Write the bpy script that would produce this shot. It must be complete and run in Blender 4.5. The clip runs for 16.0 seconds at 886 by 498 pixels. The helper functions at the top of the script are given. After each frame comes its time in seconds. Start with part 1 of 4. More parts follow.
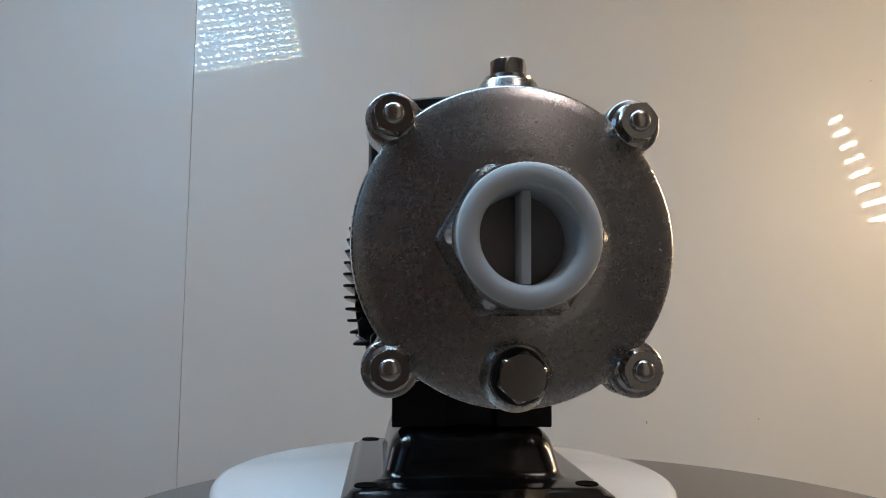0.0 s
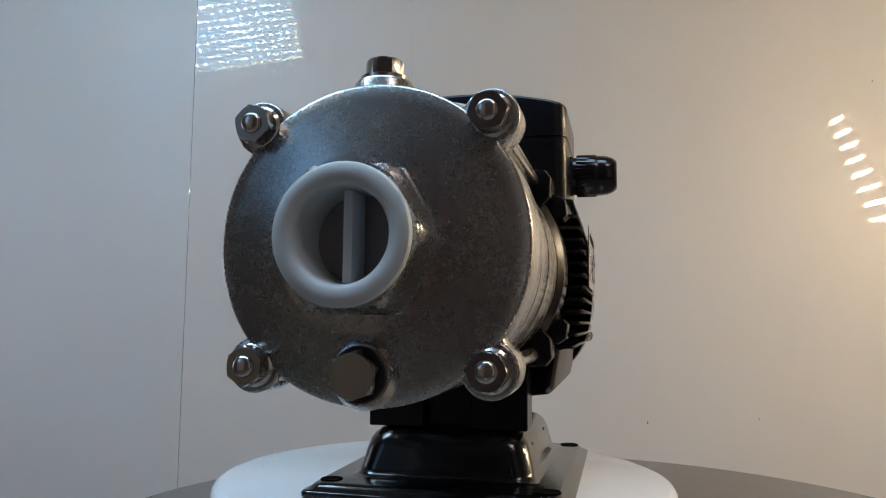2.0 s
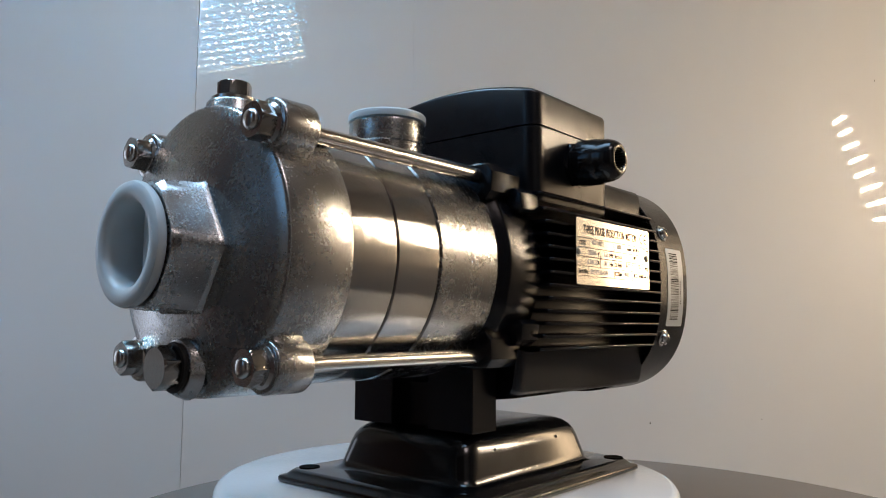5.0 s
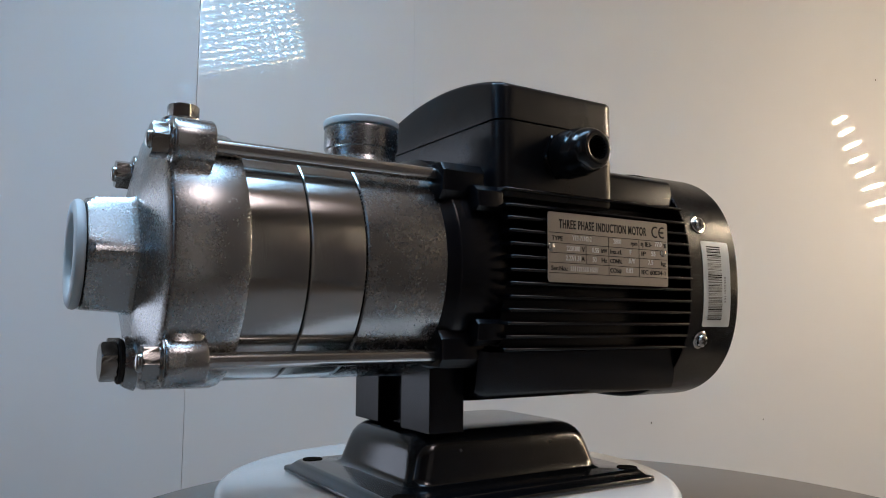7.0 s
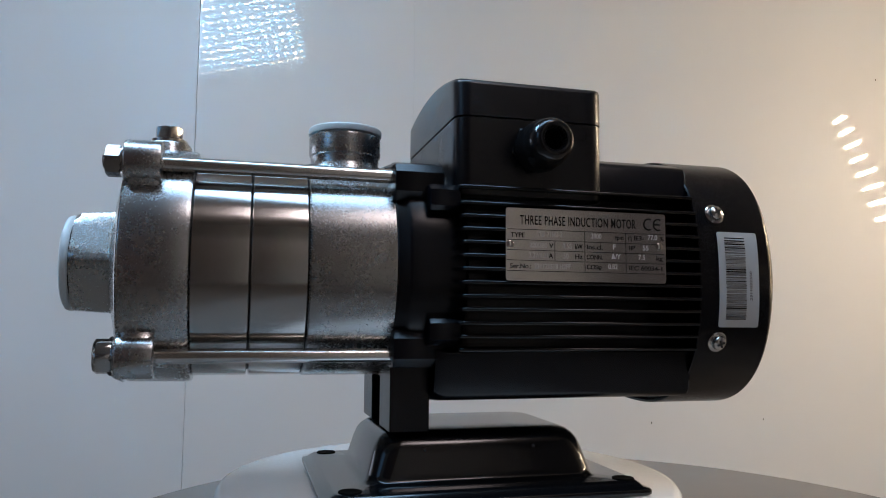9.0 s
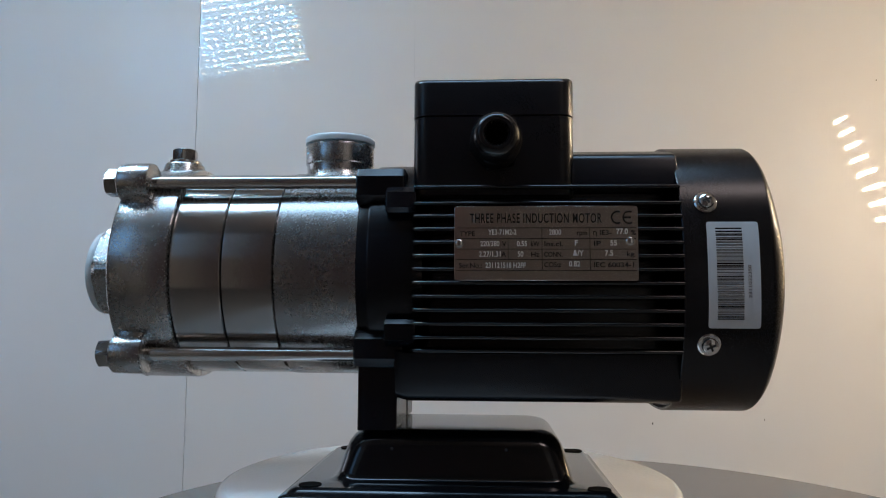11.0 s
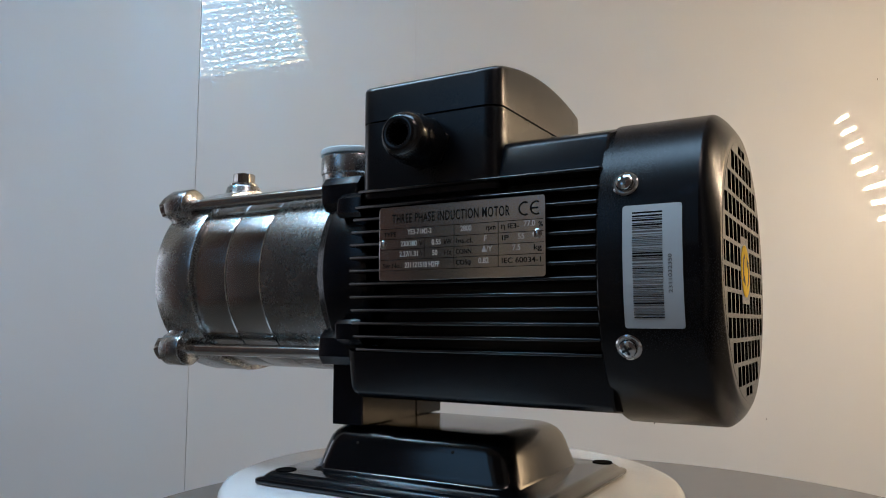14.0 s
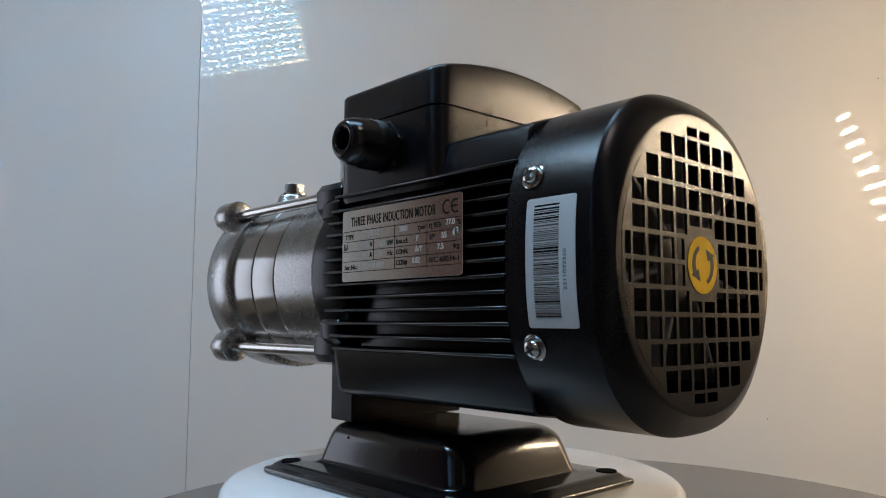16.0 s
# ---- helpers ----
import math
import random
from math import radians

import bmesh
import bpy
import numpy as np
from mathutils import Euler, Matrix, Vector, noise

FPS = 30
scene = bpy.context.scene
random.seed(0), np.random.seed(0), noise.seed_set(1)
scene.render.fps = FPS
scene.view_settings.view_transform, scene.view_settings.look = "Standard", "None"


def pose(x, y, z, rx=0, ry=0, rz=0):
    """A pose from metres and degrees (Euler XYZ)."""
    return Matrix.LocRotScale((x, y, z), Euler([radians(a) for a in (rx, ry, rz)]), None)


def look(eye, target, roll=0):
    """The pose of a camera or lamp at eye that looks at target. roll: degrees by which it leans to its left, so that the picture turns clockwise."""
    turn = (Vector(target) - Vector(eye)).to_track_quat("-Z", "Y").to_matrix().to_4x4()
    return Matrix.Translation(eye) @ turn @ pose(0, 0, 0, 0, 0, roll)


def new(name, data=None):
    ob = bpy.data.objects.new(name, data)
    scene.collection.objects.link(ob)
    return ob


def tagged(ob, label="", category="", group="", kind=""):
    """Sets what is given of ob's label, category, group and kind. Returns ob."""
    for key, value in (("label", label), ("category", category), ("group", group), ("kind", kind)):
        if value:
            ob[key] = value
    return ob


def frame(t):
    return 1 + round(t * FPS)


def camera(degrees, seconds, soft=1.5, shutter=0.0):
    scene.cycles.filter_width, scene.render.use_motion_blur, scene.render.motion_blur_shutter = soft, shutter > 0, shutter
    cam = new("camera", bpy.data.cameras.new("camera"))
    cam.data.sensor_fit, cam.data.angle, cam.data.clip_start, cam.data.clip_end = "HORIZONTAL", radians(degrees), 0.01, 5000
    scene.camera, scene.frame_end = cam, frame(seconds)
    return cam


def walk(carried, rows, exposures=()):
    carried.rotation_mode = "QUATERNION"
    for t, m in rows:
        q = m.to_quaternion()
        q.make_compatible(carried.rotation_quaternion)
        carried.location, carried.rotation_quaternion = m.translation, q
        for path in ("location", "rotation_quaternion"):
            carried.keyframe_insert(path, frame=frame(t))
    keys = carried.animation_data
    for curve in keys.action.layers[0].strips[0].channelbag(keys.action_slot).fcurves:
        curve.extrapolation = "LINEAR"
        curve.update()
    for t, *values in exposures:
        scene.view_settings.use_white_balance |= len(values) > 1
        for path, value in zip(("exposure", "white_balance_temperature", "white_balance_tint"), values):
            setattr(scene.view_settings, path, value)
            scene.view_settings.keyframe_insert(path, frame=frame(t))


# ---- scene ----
cam = camera(61.3, 16.0, soft=1.0)
EYE = (0.0, -0.4947, 0.0984)


def aim(yaw, pitch, roll):
    """Camera pose from its eye, by yaw to the right, pitch upwards and roll in degrees."""
    a, b = radians(yaw), radians(pitch)
    way = Vector((math.sin(a) * math.cos(b), math.cos(a) * math.cos(b), math.sin(b)))
    return look(EYE, Vector(EYE) + way, roll)


# The camera stands on a tripod that settles by half a degree during the shot.
walk(cam, [
    (0.0, aim(-0.19, 5.395, 0.538)),
    (3.5, aim(-0.32, 5.44, 0.538)),
    (6.5, aim(-0.47, 5.46, 0.434)),
    (9.0, aim(-0.49, 5.46, 0.408)),
    (11.5, aim(-0.56, 5.546, 0.278)),
    (16.0, aim(-0.69, 5.525, 0.121)),
], exposures=((0.0, 0.05, 6560, 11), (3.5, 0.05, 6340, 11), (6.3, 0.13, 6180, 11), (9.0, 0.26, 6080, 11), (11.5, 0.26, 6330, 11),
              (14.0, 0.20, 6430, 11), (16.0, 0.16, 6430, 11)))

# ---------------------------------------------------------------- light
world = bpy.data.worlds.new("world")
scene.world = world
world.use_nodes = True
world.node_tree.nodes["Background"].inputs[0].default_value = (0.5, 0.55, 0.6, 1)
world.node_tree.nodes["Background"].inputs[1].default_value = 0.02


def area_lamp(name, where, target, w, h, watts, colour, spread=180):
    data = bpy.data.lights.new(name, "AREA")
    data.shape, data.size, data.size_y, data.energy, data.color = "RECTANGLE", w, h, watts, colour
    data.spread = radians(spread)
    ob = new(name, data)
    ob.matrix_world = look(where, target)
    return ob


# Fill added under the ceiling, where no fixture is known, to lift wall and disc.
area_lamp("ceiling_fill", (0.9, -1.3, 2.2), (0.9, -1.3, 0), 0.6, 0.6, 5.0, (1.0, 0.82, 0.77), 125)
area_lamp("overhead_light", (-0.20, -0.30, 1.62), (-0.20, -0.30, 0), 1.3, 0.5, 5.9, (0.45, 0.72, 1.0), 115)
# Added beside the led bars to strengthen the strip lamp's warm light.
area_lamp("strip_fill", (1.47, 0.64, 0.42), (0.45, 0.74, 0.30), 0.14, 0.6, 2.7, (1.0, 0.70, 0.40))
# Invented cool fill out of view, to lift the lower left of the wall.
area_lamp("left_fill_light", (-1.68, 0.62, 0.20), (0.0, 0.25, 0.1), 0.5, 0.8, 1.9, (0.80, 0.86, 1.0))


# ---------------------------------------------------------------- materials
def material(name, colour, rough=0.5, metal=0.0, coat=0.0, grain=0.0, grain_scale=400.0, vary=0.12,
             vary_scale=12.0, stretch=(1, 1, 1), rough_vary=0.08, dist=0.0004, coat_rough=0.03, ior=1.5, sub=0.0, spec=0.5, detail=3, patchy=0.0):
    m = bpy.data.materials.new(name)
    m.use_nodes = True
    nt = m.node_tree
    b = nt.nodes["Principled BSDF"]
    tc = nt.nodes.new("ShaderNodeTexCoord")
    mp = nt.nodes.new("ShaderNodeMapping")
    mp.inputs["Scale"].default_value = stretch
    nt.links.new(tc.outputs["Object"], mp.inputs["Vector"])
    big = nt.nodes.new("ShaderNodeTexNoise")
    big.inputs["Scale"].default_value, big.inputs["Detail"].default_value = vary_scale, 6
    nt.links.new(tc.outputs["Object"], big.inputs["Vector"])
    fine = nt.nodes.new("ShaderNodeTexNoise")
    fine.inputs["Scale"].default_value, fine.inputs["Detail"].default_value = grain_scale, detail
    nt.links.new(mp.outputs["Vector"], fine.inputs["Vector"])
    ramp = nt.nodes.new("ShaderNodeMix")
    ramp.data_type = "RGBA"
    lo = [c * (1 - vary) for c in colour]
    hi = [min(1, c * (1 + vary)) for c in colour]
    ramp.inputs["A"].default_value, ramp.inputs["B"].default_value = (*lo, 1), (*hi, 1)
    nt.links.new(big.outputs["Fac"], ramp.inputs["Factor"])
    nt.links.new(ramp.outputs["Result"], b.inputs["Base Color"])
    rr = nt.nodes.new("ShaderNodeMapRange")
    rr.inputs["To Min"].default_value, rr.inputs["To Max"].default_value = max(0.02, rough - rough_vary), min(1, rough + rough_vary)
    mixf = nt.nodes.new("ShaderNodeMath")
    mixf.operation = "MULTIPLY_ADD"
    mixf.inputs[1].default_value = 0.5
    nt.links.new(big.outputs["Fac"], mixf.inputs[0])
    half = nt.nodes.new("ShaderNodeMath")
    half.operation = "MULTIPLY"
    half.inputs[1].default_value = 0.5
    nt.links.new(fine.outputs["Fac"], half.inputs[0])
    nt.links.new(half.outputs[0], mixf.inputs[2])
    nt.links.new(mixf.outputs[0], rr.inputs["Value"])
    nt.links.new(rr.outputs["Result"], b.inputs["Roughness"])
    b.inputs["Metallic"].default_value = metal
    b.inputs["IOR"].default_value = ior
    b.inputs["Specular IOR Level"].default_value = spec
    b.inputs["Coat Weight"].default_value, b.inputs["Coat Roughness"].default_value = coat, coat_rough
    if sub:
        b.inputs["Subsurface Weight"].default_value, b.inputs["Subsurface Scale"].default_value = sub, 0.004
        b.inputs["Subsurface Radius"].default_value = (1, 1, 1)
    if grain:
        bump = nt.nodes.new("ShaderNodeBump")
        bump.inputs["Strength"].default_value, bump.inputs["Distance"].default_value = grain, dist
        if patchy:  # relief comes and goes over the surface
            amount = nt.nodes.new("ShaderNodeMapRange")
            amount.inputs["From Min"].default_value, amount.inputs["From Max"].default_value = 0.42, 0.62
            amount.inputs["To Min"].default_value, amount.inputs["To Max"].default_value = grain * (1 - patchy), grain
            nt.links.new(big.outputs["Fac"], amount.inputs["Value"])
            nt.links.new(amount.outputs["Result"], bump.inputs["Strength"])
        nt.links.new(fine.outputs["Fac"], bump.inputs["Height"])
        nt.links.new(bump.outputs["Normal"], b.inputs["Normal"])
    return m


def glow(name, colour, strength):
    m = bpy.data.materials.new(name)
    m.use_nodes = True
    b = m.node_tree.nodes["Principled BSDF"]
    b.inputs["Base Color"].default_value = (*colour, 1)
    b.inputs["Emission Color"].default_value = (*colour, 1)
    b.inputs["Emission Strength"].default_value = strength
    return m


WALL = material("glossy_wall_laminate", (0.76, 0.765, 0.775), 0.45, coat=0.8, vary=0.03, vary_scale=2.0, rough_vary=0.05, coat_rough=0.012)
PAINT = material("room_paint", (0.36, 0.32, 0.28), 0.8, vary=0.08, vary_scale=3, grain=0.2, grain_scale=150)
# Colours of unseen wall strips, picked for what the pump mirrors.
PALE_PAINT = material("pale_room_paint", (0.70, 0.71, 0.70), 0.7, vary=0.05, vary_scale=3, grain=0.2, grain_scale=150)
BEIGE_REFLECTED = material("beige_reflected_wall", (0.60, 0.56, 0.51), 0.7, vary=0.05, vary_scale=3, grain=0.2, grain_scale=150)
UMBER_REFLECTED = material("umber_reflected_wall", (0.135, 0.118, 0.110), 0.8, vary=0.1, vary_scale=3, grain=0.2, grain_scale=150)
SLATE_REFLECTED = material("slate_reflected_wall", (0.105, 0.12, 0.14), 0.8, vary=0.15, vary_scale=3, grain=0.2, grain_scale=150)
DIM_REFLECTED = material("dim_reflected_wall", (0.20, 0.185, 0.18), 0.8, vary=0.08, vary_scale=3, grain=0.2, grain_scale=150)
RED_REFLECTED = material("reddish_reflected_wall", (0.20, 0.115, 0.10), 0.8, vary=0.25, vary_scale=5, grain=0.2, grain_scale=150)
DARK_REFLECTED = material("dark_reflected_wall", (0.155, 0.11, 0.11), 0.8, vary=0.15, vary_scale=3, grain=0.2, grain_scale=150)
FLOOR = material("floor_vinyl", (0.16, 0.14, 0.12), 0.5, vary=0.2, vary_scale=8)
TABLE = material("table_laminate", (0.17, 0.147, 0.132), 0.5, vary=0.08, vary_scale=30, grain=0.1, grain_scale=900)
WHITE = material("white_gloss_plastic", (0.88, 0.89, 0.89), 0.2, vary=0.02, vary_scale=20, coat=0.3)
CAST = material("cast_stainless", (0.50, 0.505, 0.505), 0.27, 1.0, grain=0.06, grain_scale=700, vary=0.06, vary_scale=60, dist=0.0004, detail=2, rough_vary=0.05)
BLAST = material("blasted_stainless", (0.37, 0.37, 0.365), 0.27, 1.0, grain=0.065, grain_scale=750, vary=0.06, vary_scale=80, dist=0.0004, detail=2, rough_vary=0.05)
SLEEVE = material("brushed_stainless", (0.48, 0.475, 0.465), 0.18, 1.0, grain=0.12, grain_scale=60, stretch=(1, 60, 1), vary=0.05, vary_scale=16, rough_vary=0.05, dist=0.0002)
ROD = material("drawn_stainless", (0.66, 0.65, 0.63), 0.2, 1.0, grain=0.1, grain_scale=500, stretch=(1, 0.05, 1), vary=0.06, dist=0.0001)
BOLT = material("bolt_steel", (0.40, 0.39, 0.375), 0.2, 1.0, grain=0.06, grain_scale=900, vary=0.08, vary_scale=60)
ZINC = material("zinc_screw", (0.66, 0.66, 0.65), 0.15, 1.0, vary=0.15, vary_scale=200)
BLACK = material("black_satin_paint", (0.0025, 0.0030, 0.0052), 0.26, grain=0.06, grain_scale=900, vary=0.2, vary_scale=25, dist=0.0001, rough_vary=0.03, spec=0.34)
FINS = material("black_fin_paint", (0.0030, 0.0030, 0.0042), 0.2, grain=0.06, grain_scale=600, vary=0.2, vary_scale=25, dist=0.0001, rough_vary=0.04, spec=0.6)
GLOSSY = material("black_gloss_paint", (0.0022, 0.0030, 0.0045), 0.17, grain=0.08, grain_scale=250, vary=0.2, vary_scale=25, coat=0.25, dist=0.0002, coat_rough=0.12, rough_vary=0.04, spec=0.5)
PLASTIC = material("black_plastic", (0.0030, 0.0037, 0.0062), 0.28, grain=0.1, grain_scale=1800, vary=0.15, vary_scale=40, dist=0.00005, rough_vary=0.03, spec=0.5)
GLAND = material("black_nylon", (0.008, 0.008, 0.009), 0.17, vary=0.2, vary_scale=60)
COWL = material("black_cowl_paint", (0.0025, 0.0030, 0.0048), 0.27, grain=0.06, grain_scale=1500, vary=0.2, vary_scale=18, dist=0.00005, rough_vary=0.02, spec=0.34)
CAP = material("white_polyethylene", (0.72, 0.80, 0.84), 0.38, vary=0.03, vary_scale=60, sub=0.5)
# Shade of the fan recess and screw slots is put into this colour.
DARK = material("dark_cavity", (0.02, 0.019, 0.018), 0.7, vary=0.2)
# Grey of the plastic cap's floor: shade put into the colour.
CAP_SHADE = material("shaded_cap_floor", (0.34, 0.32, 0.31), 0.55, 0.0, vary=0.15, vary_scale=60)
PLATE = material("brushed_nameplate", (0.74, 0.72, 0.69), 0.15, 1.0, grain=0.1, grain_scale=700, stretch=(1, 0.02, 1), vary=0.04, vary_scale=40, dist=0.00005)
INK = material("black_ink", (0.012, 0.012, 0.012), 0.6, vary=0.1, spec=0.1)
STAMP = material("stamped_white", (0.66, 0.66, 0.66), 0.5, vary=0.05)
STICKER = material("white_sticker", (0.62, 0.67, 0.70), 0.35, vary=0.03, vary_scale=60)
SIGNINK = material("faded_sign_ink", (0.035, 0.032, 0.022), 0.6, vary=0.15, vary_scale=90, spec=0.2)
GREYINK = material("grey_ink", (0.15, 0.155, 0.16), 0.5, vary=0.1)
YELLOW = material("yellow_sticker", (0.80, 0.50, 0.008), 0.6, vary=0.06, vary_scale=90, spec=0.08)
FAN = material("grey_fan_plastic", (0.17, 0.165, 0.16), 0.5, vary=0.1, vary_scale=60)
# Near black that paints in the shade of holes.
HOLE_SHADE = material("painted_hole_shade", (0.002, 0.002, 0.002), 0.9, vary=0.1, spec=0.05)
RUBBER = material("black_seal", (0.015, 0.015, 0.015), 0.6, vary=0.1)


def brush(m, axis, amount):
    """Turning marks: stretch the gloss round an axis."""
    nt = m.node_tree
    tan = nt.nodes.new("ShaderNodeTangent")
    tan.direction_type, tan.axis = "RADIAL", axis
    b = nt.nodes["Principled BSDF"]
    b.inputs["Anisotropic"].default_value, b.inputs["Anisotropic Rotation"].default_value = amount, 0.25
    nt.links.new(tan.outputs["Tangent"], b.inputs["Tangent"])


brush(SLEEVE, "Y", 0.9)
LED_COOL = glow("cool_led", (0.90, 0.94, 1.0), 46)
LED_EDGE = glow("edge_led", (1.0, 0.66, 0.34), 26)
LED_DIFF = glow("cool_diffuser", (0.10, 0.58, 0.95), 3.8)
# Glow of the added panes, for blue sheen on the pump.
COOL_GLOW = glow("cool_glow_pane", (0.30, 0.60, 1.0), 0.75)
LED_WARM = glow("warm_led", (1.0, 0.78, 0.52), 235)
HOUSING = material("lamp_housing", (0.05, 0.05, 0.055), 0.5, vary=0.1)


# ---------------------------------------------------------------- mesh tools
def smooth(bm, angle=35):
    lim = radians(angle)
    for f in bm.faces:
        f.smooth = True
    for e in bm.edges:
        if len(e.link_faces) == 2 and e.calc_face_angle(0) > lim:
            e.smooth = False


def part(name, bm, mat, parent=None, label="", angle=35, at=None):
    bmesh.ops.recalc_face_normals(bm, faces=bm.faces[:])
    smooth(bm, angle)
    me = bpy.data.meshes.new(name)
    bm.to_mesh(me)
    bm.free()
    me.materials.append(mat)
    ob = new(name, me)
    if parent:
        ob.parent = parent
    if at is not None:
        ob.matrix_basis = at
    return tagged(ob, label)


def share(name, src, parent, at, label=""):
    ob = new(name, src.data)
    ob.parent = parent
    ob.matrix_basis = at
    return tagged(ob, label)


def box(bm, x0, x1, y0, y1, z0, z1, bevel=0.0, seg=2):
    r = bmesh.ops.create_cube(bm, size=1.0, matrix=Matrix.LocRotScale(((x0 + x1) / 2, (y0 + y1) / 2, (z0 + z1) / 2), None, (x1 - x0, y1 - y0, z1 - z0)))
    if bevel:
        es = list({e for v in r["verts"] for e in v.link_edges})
        bmesh.ops.bevel(bm, geom=es, offset=bevel, segments=seg, profile=0.5, affect="EDGES")
    return bm


def extrude(bm, pts, z0, z1, bevel=0.0, frame_of=None, inset_top=None):
    """Prism over the outline pts from z0 to z1, with a chamfer at both rims; frame_of maps (a, b, c) to the place."""
    fm = frame_of or (lambda a, b, c: (a, b, c))
    n = len(pts)
    cx, cy = sum(p[0] for p in pts) / n, sum(p[1] for p in pts) / n

    def ring(s, z):
        out = []
        for i, (x, y) in enumerate(pts):
            d = math.hypot(x - cx, y - cy) or 1
            out.append(bm.verts.new(fm(x - (x - cx) / d * s, y - (y - cy) / d * s, z)))
        return out
    rings = []
    if bevel:
        rings = [ring(bevel, z0), ring(bevel * 0.3, z0 + bevel * 0.3), ring(0, z0 + bevel), ring(0, z1 - bevel), ring(bevel * 0.3, z1 - bevel * 0.3), ring(bevel, z1)]
    else:
        rings = [ring(0, z0), ring(0, z1)]
    for a, b in zip(rings, rings[1:]):
        for i in range(n):
            bm.faces.new((a[i], a[(i + 1) % n], b[(i + 1) % n], b[i]))
    bm.faces.new(rings[0][::-1])
    bm.faces.new(rings[-1])
    return bm


def lathe(bm, profile, n=96, frame_of=None, close=False):
    """Turn (radius, along) pairs round the z axis of frame_of."""
    fm = frame_of or (lambda a, b, c: (a, b, c))
    rings = []
    for r, a in profile:
        if r < 1e-6:
            rings.append([bm.verts.new(fm(0, 0, a))])
        else:
            rings.append([bm.verts.new(fm(r * math.cos(2 * math.pi * k / n), r * math.sin(2 * math.pi * k / n), a)) for k in range(n)])
    pairs = list(zip(rings, rings[1:])) + ([(rings[-1], rings[0])] if close else [])
    for a, b in pairs:
        for k in range(n):
            j = (k + 1) % n
            if len(a) == 1 and len(b) == 1:
                continue
            if len(a) == 1:
                bm.faces.new((a[0], b[k], b[j]))
            elif len(b) == 1:
                bm.faces.new((a[k], a[j], b[0]))
            else:
                bm.faces.new((a[k], a[j], b[j], b[k]))
    return bm


def along_y(cx, cz):
    """Frame whose third axis runs along +y through (cx, cz)."""
    return lambda a, b, c: (cx + a, c, cz + b)


def along_z(cx, cy):
    return lambda a, b, c: (cx + a, cy + b, c)


def hex_nut(bm, r, z0, z1, fm, turn=0.0, cham=0.12):
    """Hexagon with the corners turned off at both ends."""
    n = 36
    rows = []
    for z, k in ((z0, 1 - cham), (z0 + r * cham * 0.6, 1.0), (z1 - r * cham * 0.6, 1.0), (z1, 1 - cham)):
        ring = []
        for i in range(n):
            a = 2 * math.pi * i / n
            hexr = r * math.cos(math.pi / 6) / math.cos((a - radians(turn)) % (math.pi / 3) - math.pi / 6)
            rr = min(hexr, r * k) if k < 1 else hexr
            ring.append(bm.verts.new(fm(rr * math.cos(a), rr * math.sin(a), z)))
        rows.append(ring)
    for a, b in zip(rows, rows[1:]):
        for i in range(n):
            bm.faces.new((a[i], a[(i + 1) % n], b[(i + 1) % n], b[i]))
    bm.faces.new(rows[0][::-1])
    bm.faces.new(rows[-1])
    return bm


def lettering(name, text, size, mat, parent, at, width=None, align="LEFT", bold=0.0, gap=1.0):
    """Flat raised letters in the built-in font, squeezed to a width where one is given."""
    cu = bpy.data.curves.new(name, "FONT")
    cu.body, cu.size, cu.extrude, cu.align_x, cu.offset, cu.space_character = text, size, 0.00006, align, bold, gap
    tmp = bpy.data.objects.new(name, cu)
    scene.collection.objects.link(tmp)
    dg = bpy.context.evaluated_depsgraph_get()
    me = bpy.data.meshes.new_from_object(tmp.evaluated_get(dg))
    bpy.data.objects.remove(tmp)
    if width:
        xs = [v.co.x for v in me.vertices]
        k = width / (max(xs) - min(xs))
        me.transform(Matrix.Diagonal((k, 1, 1, 1)))
    me.materials.clear()
    me.materials.append(mat)
    ob = new(name, me)
    ob.parent = parent
    ob.matrix_basis = at
    return ob


# ---------------------------------------------------------------- the room
WY = 1.2


